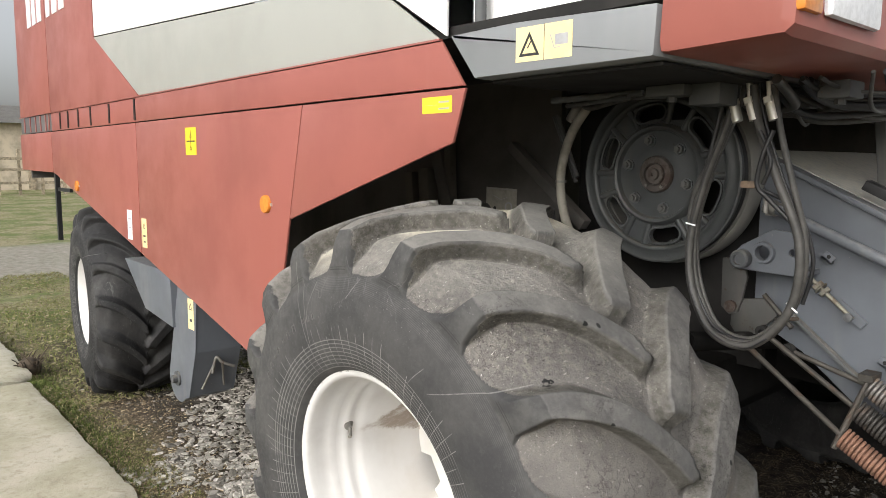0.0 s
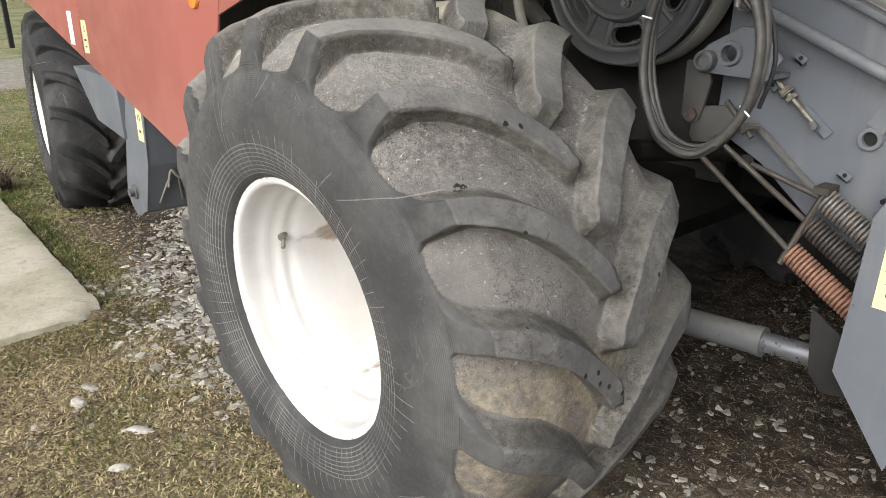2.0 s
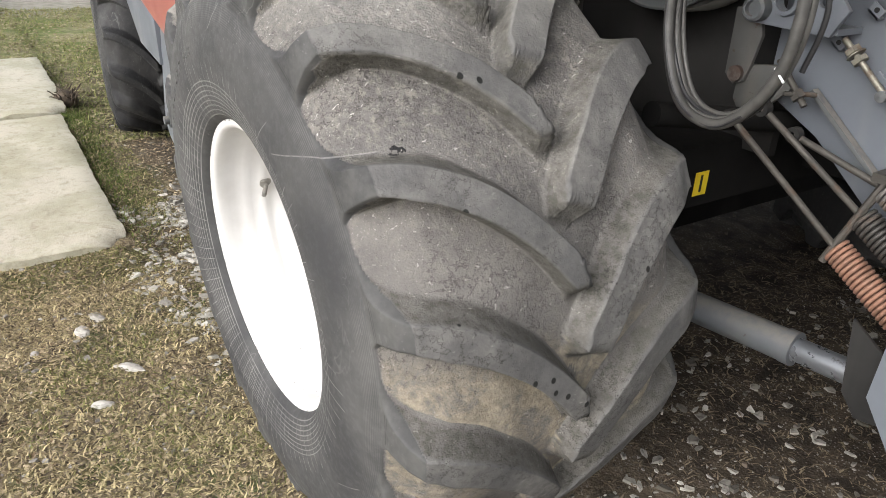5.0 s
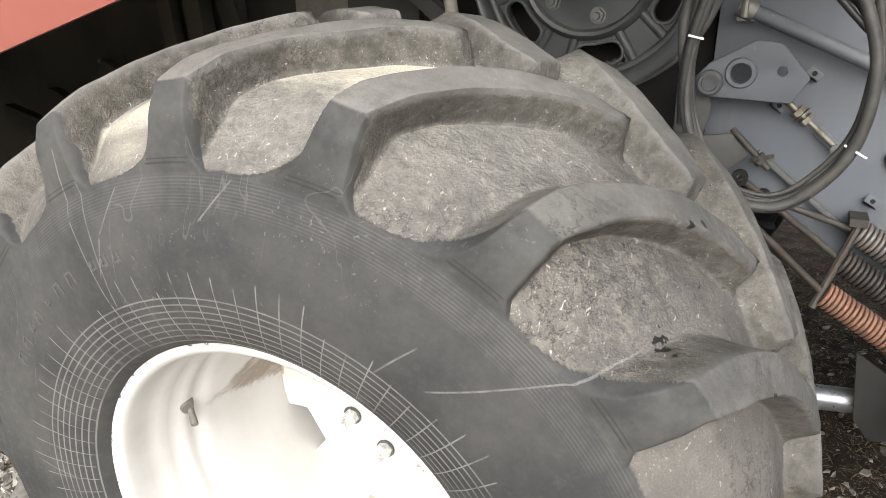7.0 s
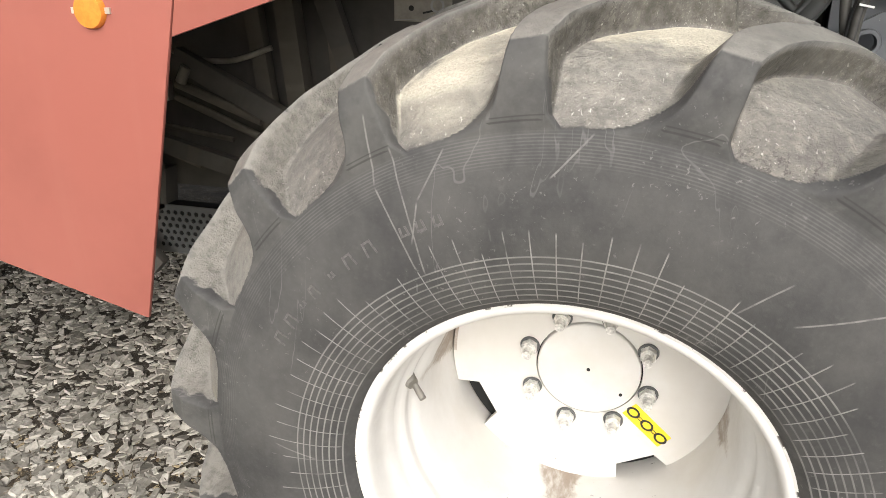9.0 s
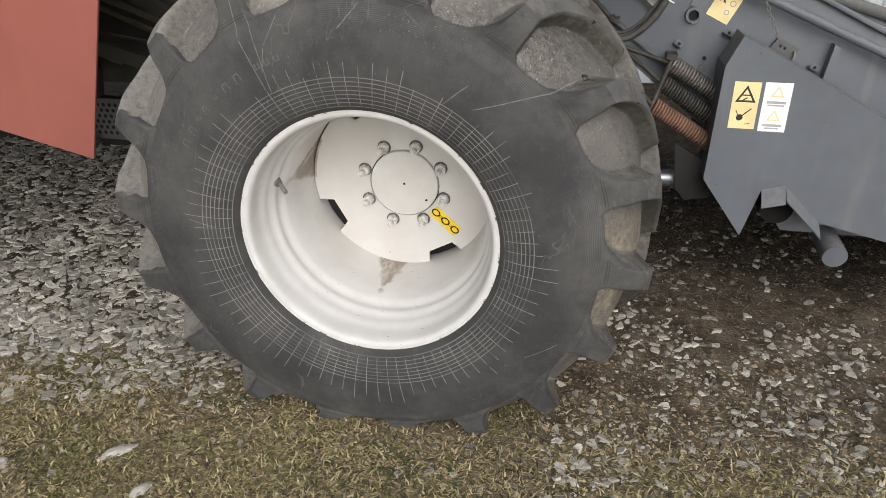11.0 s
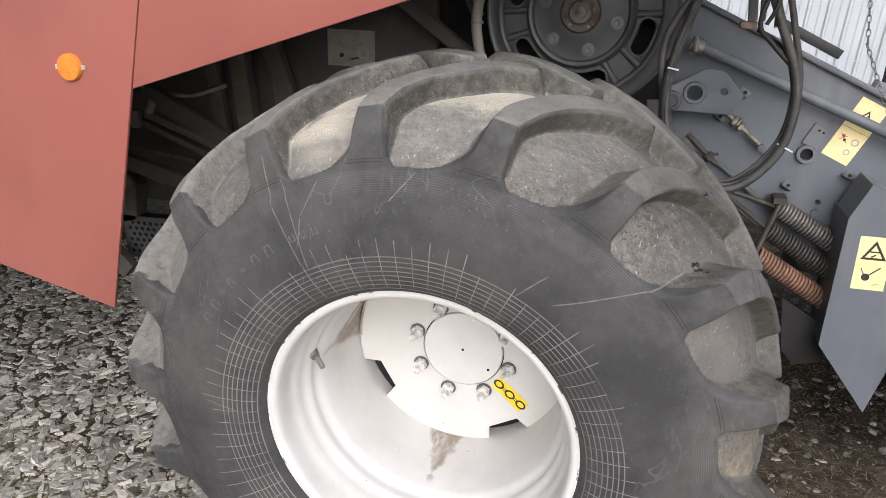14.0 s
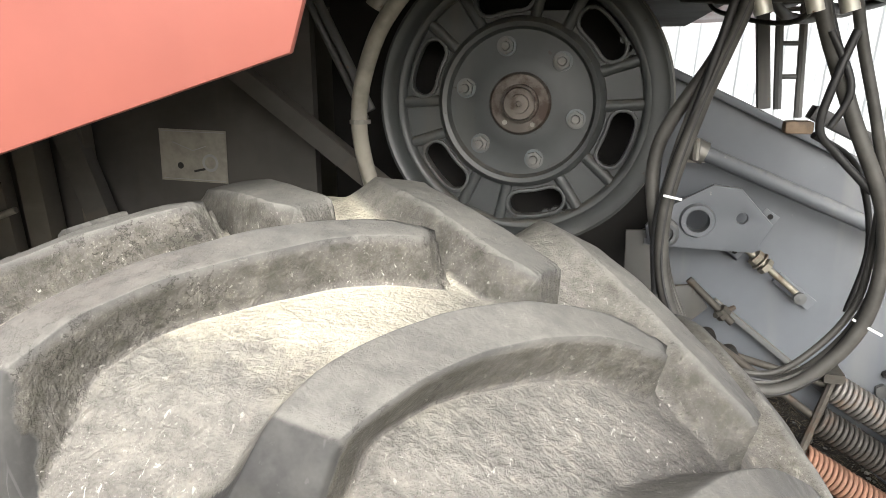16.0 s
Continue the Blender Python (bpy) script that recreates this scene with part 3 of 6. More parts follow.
PALEWALL = plain("pale_far_wall", (0.50, 0.43, 0.33), 0.9, 0.2, 2)


# ---- mesh helpers ----
WORLD = {}


def thing(name, x, y, z, label, category, group="", kind=""):
    ob = tagged(new(name), label, category, group, kind)
    ob.empty_display_size = 0.1
    ob.matrix_basis = Matrix.Translation((x, y, z))
    WORLD[ob] = ob.matrix_basis.copy()
    return ob


def mesh_of(name, bm, material, smooth=None):
    me = bpy.data.meshes.new(name)
    bmesh.ops.recalc_face_normals(bm, faces=bm.faces)
    bm.to_mesh(me)
    bm.free()
    for mt in material if isinstance(material, (list, tuple)) else (material,):
        me.materials.append(mt)
    if smooth is not None:
        me.shade_smooth() if smooth >= 180 else smooth_by_angle(me, smooth)
    return me


def smooth_by_angle(me, degrees):
    me.shade_smooth()
    lim = radians(degrees)
    bm = bmesh.new()
    bm.from_mesh(me)
    for e in bm.edges:
        e.smooth = len(e.link_faces) == 2 and e.calc_face_angle(0.0) < lim
    bm.to_mesh(me)
    bm.free()


def part(name, bm, material, parent, label="", smooth=35, at=None):
    """Links a bmesh as one mesh object under a thing or a part."""
    me = bm if isinstance(bm, bpy.types.Mesh) else mesh_of(name, bm, material, smooth)
    ob = new(name, me)
    at = at or Matrix()
    ob.matrix_basis = at
    if parent:
        ob.parent = parent
        ob.matrix_parent_inverse = WORLD[parent].inverted()
    WORLD[ob] = at.copy()
    return tagged(ob, label)


def box(bm, x0, x1, y0, y1, z0, z1, bevel=0.0):
    g = bmesh.ops.create_cube(bm, size=1.0)["verts"]
    for v in g:
        v.co = Vector(((x0 + x1) / 2 + v.co.x * (x1 - x0), (y0 + y1) / 2 + v.co.y * (y1 - y0), (z0 + z1) / 2 + v.co.z * (z1 - z0)))
    if bevel:
        es = list({e for v in g for e in v.link_edges})
        bmesh.ops.bevel(bm, geom=es, offset=bevel, segments=2, affect='EDGES', profile=0.6)
    return bm


def plate(bm, outer, y0, y1, holes=(), bevel=0.0):
    """A flat piece in the x-z plane from y0 to y1, with holes that go through."""
    es = []
    for loop in (outer, *holes):
        vs = [bm.verts.new((x, y0, z)) for x, z in loop]
        es += [bm.edges.new((vs[i], vs[(i + 1) % len(vs)])) for i in range(len(vs))]
    if holes:
        fs = [f for f in bmesh.ops.triangle_fill(bm, use_beauty=True, use_dissolve=False, edges=es)["geom"] if isinstance(f, bmesh.types.BMFace)]
    else:
        fs = [bm.faces.new(list(dict.fromkeys(v for e in es for v in e.verts)))] if len(outer) < 3 else [bm.faces.new([e.verts[0] for e in es])]
    ext = bmesh.ops.extrude_face_region(bm, geom=fs)["geom"]
    for v in ext:
        if isinstance(v, bmesh.types.BMVert):
            v.co.y = y1
    if bevel:
        bm.normal_update()
        rims = [e for e in bm.edges if len(e.link_faces) == 2 and e.calc_face_angle(0) > 0.9]
        bmesh.ops.bevel(bm, geom=rims, offset=bevel, segments=2, affect='EDGES', profile=0.6)
    return bm


def circle(cx, cz, r, n=24, start=0.0):
    return [(cx + r * math.cos(start + 2 * math.pi * i / n), cz + r * math.sin(start + 2 * math.pi * i / n)) for i in range(n)]


def revolve(bm, profile, n=64, c=(0, 0, 0), closed=False, a0=0.0, a1=2 * math.pi):
    """Turns a profile of (r, y) round the y axis through c."""
    full = abs(a1 - a0 - 2 * math.pi) < 1e-6
    rings = []
    for i in range(n if full else n + 1):
        a = a0 + (a1 - a0) * i / n
        rings.append([bm.verts.new((c[0] + r * math.cos(a), c[1] + y, c[2] + r * math.sin(a))) for r, y in profile])
    k = len(profile)
    for i in range(n):
        p, q = rings[i], rings[(i + 1) % len(rings)]
        for j in range(k if closed else k - 1):
            bm.faces.new((p[j], p[(j + 1) % k], q[(j + 1) % k], q[j]))
    return bm


def rod(bm, p, q, r, n=12, r2=None):
    """A round bar from p to q."""
    p, q = Vector(p), Vector(q)
    d = q - p
    m = Matrix.Translation((p + q) / 2) @ d.to_track_quat('Z', 'Y').to_matrix().to_4x4()
    bmesh.ops.create_cone(bm, cap_ends=True, segments=n, radius1=r, radius2=r if r2 is None else r2, depth=d.length, matrix=m)
    return bm


def smooth_path(pts, per=8):
    pts = [Vector(p) for p in pts]
    out = []
    for i in range(len(pts) - 1):
        p0, p1, p2, p3 = pts[max(i - 1, 0)], pts[i], pts[i + 1], pts[min(i + 2, len(pts) - 1)]
        for j in range(per):
            t = j / per
            out.append(0.5 * ((2 * p1) + (p2 - p0) * t + (2 * p0 - 5 * p1 + 4 * p2 - p3) * t * t + (3 * p1 - p0 - 3 * p2 + p3) * t ** 3))
    return out + [pts[-1]]


def tube(bm, pts, r, n=10, per=8, smoothed=True):
    """A hose, cable or bent pipe along points."""
    path = smooth_path(pts, per) if smoothed else [Vector(p) for p in pts]
    nor = None
    rings = []
    for i, p in enumerate(path):
        d = (path[min(i + 1, len(path) - 1)] - path[max(i - 1, 0)]).normalized()
        nor = d.orthogonal() if nor is None else nor - d * nor.dot(d)
        nor.normalize()
        b = d.cross(nor)
        rings.append([bm.verts.new(p + r * (math.cos(2 * math.pi * k / n) * nor + math.sin(2 * math.pi * k / n) * b)) for k in range(n)])
    for a, c in zip(rings, rings[1:]):
        for k in range(n):
            bm.faces.new((a[k], a[(k + 1) % n], c[(k + 1) % n], c[k]))
    bm.faces.new(rings[0]), bm.faces.new(rings[-1])
    return bm


def hexhead(bm, c, r, h, d=(0, -1, 0), n=6):
    d = Vector(d).normalized()
    return rod(bm, Vector(c), Vector(c) + d * h, r, n)


def B():
    return bmesh.new()


def rotated(cx, cz, w, h, deg):
    """Corners of a rectangle in the x-z plane."""
    c, s = math.cos(radians(deg)), math.sin(radians(deg))
    return [(cx + a * c - b * s, cz + a * s + b * c) for a, b in ((-w / 2, -h / 2), (w / 2, -h / 2), (w / 2, h / 2), (-w / 2, h / 2))]


def sticker(parent, cx, cz, w, h, deg, y, material, label, marks=()):
    """A label on a face that looks towards -y, with its printed marks as flat pieces."""
    st = part("sticker", plate(B(), rotated(cx, cz, w, h, deg), y, y - 0.0012), material, parent, label, None)
    c, s = math.cos(radians(deg)), math.sin(radians(deg))

    def loc(a, b):
        return cx + a * w * c - b * h * s, cz + a * w * s + b * h * c

    for kind, mat, *v in marks:
        bm = B()
        yy = y - 0.0012
        if kind == "bar":
            a, b, bw, bh = v
            px, pz = loc(a, b)
            plate(bm, rotated(px, pz, bw * w, bh * h, deg), yy, yy - 0.0006)
        elif kind == "tri":
            a, b, size = v
            o = [loc(a - size / 2, b - size * w / h * 0.43), loc(a + size / 2, b - size * w / h * 0.43), loc(a, b + size * w / h * 0.43)]
            k = 0.66
            ctr = loc(a, b - size * w / h * 0.14)
            i = [(ctr[0] + (p - ctr[0]) * k, ctr[1] + (q - ctr[1]) * k) for p, q in o]
            plate(bm, o, yy, yy - 0.0006, (i,))
        elif kind == "ring":
            a, b, r = v
            px, pz = loc(a, b)
            plate(bm, circle(px, pz, r * w, 20), yy, yy - 0.0006, (circle(px, pz, r * w * 0.68, 20),))
        elif kind == "dot":
            a, b, r = v
            px, pz = loc(a, b)
            plate(bm, circle(px, pz, r * w, 14), yy, yy - 0.0006)
        elif kind == "line":
            a, b, a2, b2, t = v
            (x0, z0), (x1, z1) = loc(a, b), loc(a2, b2)
            plate(bm, rotated((x0 + x1) / 2, (z0 + z1) / 2, math.hypot(x1 - x0, z1 - z0), t * w, math.degrees(math.atan2(z1 - z0, x1 - x0))), yy, yy - 0.0006)
        part("print_mark", bm, mat, st, smooth=None)
    return st


# ---- ground ----
def spaced(lo, hi, a, b, step, grow=1.22):
    """Coordinates from lo to hi, even between a and b and ever wider outside."""
    mid = list(np.arange(a, b + 1e-6, step))
    left, right, d = [], [], step
    x = a
    while x > lo:
        d *= grow
        x -= d
        left.append(max(x, lo))
    x, d = b, step
    while x < hi:
        d *= grow
        x += d
        right.append(min(x, hi))
    return left[::-1] + mid + right


def ground_z(x, y):
    """Gently uneven soil."""
    k = min(1.0, 6.0 / (1.0 + abs(x) + abs(y)))
    h = 0.030 * noise.noise((x * 1.1, y * 1.1, 3.1)) + 0.016 * noise.noise((x * 4.3, y * 4.3, 7.7)) + 0.007 * noise.noise((x * 13, y * 13, 1.2))
    d = math.hypot(max(0.0, x + 1.72), max(0.0, y + 0.055))
    bank = 0.036 * math.exp(-(d / 0.11) ** 2) if y > -1.62 else 0.0
    return h * k + bank + 0.004 + 0.030 * math.exp(-(x / 0.55) ** 2 - ((y - 0.25) / 0.42) ** 2)


def build_ground():
    xs, ys = spaced(-900, 900, -4.6, 2.2, 0.045), spaced(-900, 900, -1.4, 2.6, 0.045)
    verts = [(x, y, ground_z(x, y)) for x in xs for y in ys]
    n = len(ys)
    faces = [(i * n + j, (i + 1) * n + j, (i + 1) * n + j + 1, i * n + j + 1) for i in range(len(xs) - 1) for j in range(n - 1)]
    me = bpy.data.meshes.new("ground")
    me.from_pydata(verts, [], faces)
    me.materials.append(GROUND)
    me.shade_smooth()
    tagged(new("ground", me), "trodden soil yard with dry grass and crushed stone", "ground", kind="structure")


build_ground()


# ---- the large front wheel ----
CAMBER, TOE = 3.0, 1.0
HUB = Vector((0.005, 0.030, 0.695))
WHEEL = Matrix.Translation(HUB) @ Euler((radians(CAMBER), 0, radians(TOE))).to_matrix().to_4x4()
MID = 0.325                       # depth of the tread's middle behind the outer flange
BASE = [(.372, .014), (.379, -.012), (.395, -.034), (.44, -.050), (.50, -.058), (.56, -.055), (.62, -.044), (.655, -.032),
        (.686, .002), (.714, .036), (.738, .070), (.752, .115), (.763, .180), (.769, .260), (.771, MID)]
CREST = BASE[:8] + [(.695, -.031), (.740, -.025), (.780, -.008), (.802, .045), (.818, .145), (.826, .240), (.829, MID)]


def soft(x, a, b):
    t = np.clip((x - a) / (b - a), 0, 1)
    return t * t * (3 - 2 * t)


def tyre_mesh(name, steps, fine, lugs=18, phase=55.0, flat=None, rubber=RUBBER):
    """A tractor tyre: carcass with moulded bars that start on the shoulder and curve to a nose past the middle."""
    idx = np.concatenate([np.linspace(0, 7, 7 * 4, endpoint=False), np.linspace(7, 14, 7 * fine + 1)])
    k = np.arange(15)

    def curve(src, col):
        v = np.interp(idx, k, [p[col] for p in src])
        for _ in range(2):
            v[1:-1] = 0.25 * v[:-2] + 0.5 * v[1:-1] + 0.25 * v[2:]
        return v

    br, bd, cr, cd = curve(BASE, 0), curve(BASE, 1), curve(CREST, 0), curve(CREST, 1)
    mir = lambda a: np.concatenate([a, a[-2::-1]])
    mird = lambda a: np.concatenate([a, MID + 1.11 * (MID - a[-2::-1])])
    side = np.concatenate([idx, 28 - idx[-2::-1]])
    br, cr, bd, cd = mir(br), mir(cr), mird(bd), mird(cd)
    # the hollows stay shallower towards the inner shoulder
    br = np.minimum(br + 0.030 * soft(side, 15.0, 17.0) * (1 - soft(side, 19.5, 21.5)), np.maximum(br, cr - 0.014))
    pitch = 360.0 / lugs
    # the grid follows the bars, and is closest at their walls
    a = np.linspace(-pitch / 2, pitch / 2, 2001)
    dens = np.ones_like(a)
    for wall, w in ((-1.9, 1.0), (4.4, 1.6), (3.6, 1.0), (12.0, 2.4)):
        o = (a - wall + pitch / 2) % pitch - pitch / 2
        dens += 3.0 * np.exp(-(o / w) ** 2)
    cum = np.concatenate([[0], np.cumsum(0.5 * (dens[1:] + dens[:-1]))])
    per = steps // lugs
    al = np.interp(np.arange(per) / per, cum / cum[-1], a)
    th = np.concatenate([phase + pitch * k + al for k in range(lugs)])
    steps = per * lugs

    def centre(S, D):
        u = np.maximum(D + 0.02, 0.0)
        return np.where(S < 10, 3.1 - 5.2 * np.clip((S - 7) / 3, 0, 1), -2.1 - 3.9 * (u - 0.012) - 131.9 * (u ** 2 - 0.00014))

    # edges of a bar's crest, in degrees from its middle line, from the sidewall to the nose
    LEAD = ([7.0, 7.2, 7.6, 9.7, 10.0, 10.9, 11.8, 12.6, 13.4, 14.0], [-5.8, -5.0, -3.4, .3, .6, -.4, -.9, -1.1, -1.3, -2.0])
    TRAIL = ([7.03, 7.10, 7.4, 8.0, 8.4, 9.0, 10.0, 10.9, 11.8, 12.6, 14.0], [10.0, 6.6, 4.2, 3.4, 3.4, 3.8, 4.6, 4.2, 3.9, 4.0, 4.2])
    INLEAD = ([7.0, 7.2, 7.6, 9.7, 10.2, 11.0, 12.0, 12.7, 13.3, 14.0], [-5.8, -5.0, -3.4, -.3, -.2, -2.0, -4.0, -5.1, -6.2, -6.8])
    INTRAIL = ([7.05, 7.15, 7.5, 8.0, 8.4, 9.0, 10.0, 11.0, 12.1, 13.0, 14.0], [13.2, 11.0, 7.3, 5.6, 5.0, 4.7, 4.6, 3.8, 2.9, 2.0, 2.0])
    shear = np.where(side <= 14, centre(side, cd) + np.interp(side, *LEAD) + 1.2, centre(28 - side, 2 * MID - cd) + np.interp(28 - side, *INLEAD) + 6.0)
    S = np.broadcast_to(side, (steps, len(side)))
    T = th[:, None] + shear[None, :]
    D = np.broadcast_to(cd, T.shape)

    def offset(S, D, shift):
        return (T - phase - shift - centre(S, D) + 7.5) % pitch - 7.5

    def family(S, D, shift, lead_edge, trail_edge, end, knee, slant):
        o = offset(S, D, shift)
        lead = np.interp(S, [7, 10, 12, 14], [0.6, 0.9, 1.25, 1.4])
        trail = np.interp(S, [7, 7.5, 8.5, 10, 14], [3.0, 3.0, 2.2, 1.7, 1.6])
        up = np.clip((o - np.interp(S, *lead_edge)) / lead + 1, 0, 1) ** 1.35
        down = np.clip(1 - (o - np.interp(S, *trail_edge)) / trail, 0, 1) ** 1.5
        tip = end - slant * np.maximum(0, knee - o) - .004 * np.maximum(0, o - knee)
        nose = np.clip((tip + .022 - D) / .022, 0, 1) ** 1.3
        return up * down * nose * soft(S, 6.95, 7.15)

    H = np.maximum(family(S, D, 0.0, LEAD, TRAIL, .345, 1.5, .011), family(28 - S, 2 * MID - D, -9.6, INLEAD, INTRAIL, .325, .3, .0088))
    R = br + (cr - br) * H
    Y = bd + (cd - bd) * H
    rng = np.random.RandomState(5)
    wob = np.zeros_like(R)
    for f, amp in ((3, .0022), (9, .0016), (23, .0012), (51, .0008)):
        p = rng.rand(3) * 6
        wob += amp * np.sin(np.radians(T) * f + p[0] + 3 * np.sin(S * 0.8 + p[1])) * np.cos(S * (0.5 + f * 0.05) + p[2])
    R = R + wob * soft(S, 7, 9) * soft(28 - S, 7, 9)
    A = np.radians(T)
    P = np.stack([R * np.cos(A), Y, R * np.sin(A)], -1).reshape(-1, 3)
    if flat:
        m = np.array(flat)
        w = P @ m[:3, :3].T + m[:3, 3]
        low = np.clip(0.10 - w[:, 2], 0, None)
        w[:, 2] = np.where(w[:, 2] < 0.10, 0.10 - 0.13 * (1 - np.exp(-low / 0.13)), w[:, 2])
        out = np.where(P[:, 1] < MID, -1.0, 1.0)
        w[:, 1] += out * 0.10 * low * np.clip(np.abs(P[:, 1] - MID) / 0.3, 0, 1)
        P = (w - m[:3, 3]) @ m[:3, :3]
    n, q = len(side), steps
    i = np.arange(q)[:, None]
    j = np.arange(n - 1)[None, :]
    F = np.stack([i * n + j, i * n + j + 1, ((i + 1) % q) * n + j + 1, ((i + 1) % q) * n + j], -1).reshape(-1, 4)
    me = bpy.data.meshes.new(name)
    me.from_pydata(P.tolist(), [], F.tolist())
    near = np.minimum(S, 28 - S)
    off = offset(S, D, 0.0)
    seam = (np.exp(-((near - 7.42) / .05) ** 2) + .8 * np.exp(-((near - 7.58) / .04) ** 2)) * soft(off, -3.6, -3.2) * (1 - soft(off, 3.2, 3.6)) * (S < 14)
    for key, val in (("lug", H), ("seam", seam), ("tread", soft(S, 6.9 + 2.85 * H, 7.45 + 2.75 * H) * soft(28 - S, 6.9 + 2.85 * H, 7.45 + 2.75 * H))):
        at = me.attributes.new(key, 'FLOAT', 'POINT')
        at.data.foreach_set("value", np.ascontiguousarray(val.reshape(-1), dtype=np.float32))
    me.materials.append(rubber)
    me.shade_smooth()
    return me


harvester = thing("combine_harvester", -2.0, 1.3, 0.0, "red, grey and white combine harvester standing on the yard", "combine harvester")

RIM_IN = [(.372, .006), (.380, .004), (.3825, -.003), (.3800, -.010), (.3735, -.0130), (.3665, -.0120), (.3605, -.0070), (.3578, .000), (.3562, .010), (.3552, .026), (.3540, .044), (.3522, .056), (.3485, .066), (.3450, .075),
          (.3432, .090), (.3412, .103), (.3365, .113), (.3318, .121), (.3305, .131), (.3318, .142), (.3308, .152), (.3262, .162), (.3205, .172), (.3165, .184), (.3140, .240), (.313, .300), (.313, .420), (.316, .56), (.340, .62), (.375, .65)]


def wheel_disc(bm):
    """The dished plate with four square notches in its edge."""
    out = []
    for i in range(144):
        a = -180 + i * 2.5
        r = 0.317
        d = min(abs((a - c + 180) % 360 - 180) for c in (-151.5, -61.5, 28.5, 118.5))
        if d < 11.3:
            r = 0.262 / math.cos(radians(d))
        out.append((r * math.cos(radians(a)), r * math.sin(radians(a))))
    return plate(bm, out, 0.418, 0.432, (circle(0, 0, 0.1195, 48),))


def build_front_wheel():
    disc_at = WHEEL @ Matrix.Translation((.007, 0, -.006))
    rim_back = [(r + .008, d) for r, d in RIM_IN[1:]]
    wheel = part("front_wheel", revolve(B(), RIM_IN + rim_back[::-1], 160, closed=True), RIMPAINT, harvester, "off-white steel rim with rust stains", 40, at=WHEEL)
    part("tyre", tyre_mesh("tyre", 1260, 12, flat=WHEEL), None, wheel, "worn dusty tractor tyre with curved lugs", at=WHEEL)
    part("wheel_disc", wheel_disc(B()), RIMPAINT, wheel, "off-white notched disc", 30, at=disc_at)
    bm = revolve(B(), [(0.0, .413), (.1135, .413), (.1158, .4155), (.1160, .43)], 64)
    part("hub_cap", bm, RIMPAINT, wheel, "round white hub cap", 30, at=disc_at)
    # black sheets stand in for the shade seen through the disc's notches
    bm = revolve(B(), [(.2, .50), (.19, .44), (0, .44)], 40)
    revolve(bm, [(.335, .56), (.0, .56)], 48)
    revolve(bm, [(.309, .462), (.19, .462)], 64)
    part("disc_back_shade", bm, DARK, wheel, "black sheets standing in for shade behind the disc", None, at=WHEEL)
    for x, z in ((0, 0), (.075, -.055)):
        part("cap_hole", rod(B(), (x, .4135, z), (x, .4115, z), .004, 12), DARK, wheel, smooth=None, at=disc_at)
    bm = B()
    hexhead(bm, (0, -.004, 0), .0190, .020)
    rod(bm, (0, -.024, 0), (0, -.028, 0), .0150, 16, .012)
    rod(bm, (0, -.028, 0), (0, -.052, 0), .0105, 14)
    bolt = mesh_of("wheel_bolt", bm, NUTSTEEL, 30)
    washer = mesh_of("washer", revolve(B(), [(.0, -.002), (.0215, -.002), (.0228, -.005), (.0218, -.008), (.018, -.008), (.0, -.008)], 24), BOLTGREY, 40)
    for i in range(8):
        a = radians(27 + 45 * i)
        spot = disc_at @ Matrix.Translation((.141 * math.cos(a), .418, .141 * math.sin(a))) @ Matrix.Rotation(i * 0.7, 4, 'Y')
        part("wheel_bolt", bolt, None, wheel, "zinc wheel stud and nut", at=spot)
        part("washer", washer, None, wheel, "dark steel washer", at=spot)
    # valve
    a = radians(163)
    e = Vector((math.cos(a), 0, math.sin(a)))
    p = e * .332 + Vector((0, .135, 0))
    q = p - e * .022 + Vector((0, -.016, -.010))
    bm = rod(B(), p + e * .010, p - e * .010 + Vector((0, -.014, 0)), .017, 18, .012)
    rod(bm, p, q, .0065, 12)
    rod(bm, q, q + (q - p).normalized() * .018, .0070, 12)
    part("valve", bm, OLDSTEEL, wheel, "dull metal tyre valve", 40, at=WHEEL)
    # chain label on the disc
    lab = part("sticker", plate(B(), rotated(.2 * math.cos(radians(-43)), .2 * math.sin(radians(-43)), .116, .041, -43), .4178, .4166), YELLOW, wheel, "yellow label with a printed chain", None, at=WHEEL)
    for i in range(5):
        t = -.044 + .022 * i
        cx, cz = (.2 + t) * math.cos(radians(-43)), (.2 + t) * math.sin(radians(-43))
        wd, hg = (.034, .025) if i % 2 == 0 else (.019, .008)
        ring = lambda s: [(cx + s * (wd / 2 * math.cos(b) * math.cos(radians(-43)) - hg / 2 * math.sin(b) * math.sin(radians(-43))),
                           cz + s * (wd / 2 * math.cos(b) * math.sin(radians(-43)) + hg / 2 * math.sin(b) * math.cos(radians(-43)))) for b in np.linspace(0, 2 * math.pi, 20, endpoint=False)]
        part("print_mark", plate(B(), ring(1.0), .4166, .4158, (ring(.66),)), PRINT, lab, smooth=None, at=WHEEL)
    # raised size marks on the sidewall, too worn to read
    marks = [(150, .030, .010), (145.5, .030, .010), (141, .010, .006), (137.5, .026, .008), (132.5, .012, .005), (128, .028, .010), (123.5, .030, .010), (116.5, .020, .007), (113.5, .022, .007), (110.5, .022, .007)]
    for deg, hgt, wid in marks:
        bm = B()
        for s in (-1, 1):
            plate(bm, rotated(s * wid * .8, 0, .0032, hgt * .8, s * 6), 0.0, -.0020)
        plate(bm, rotated(0, hgt * (.36 if hgt > .025 else -.3), wid * 1.7, .0032, 4), 0.0, -.0022)
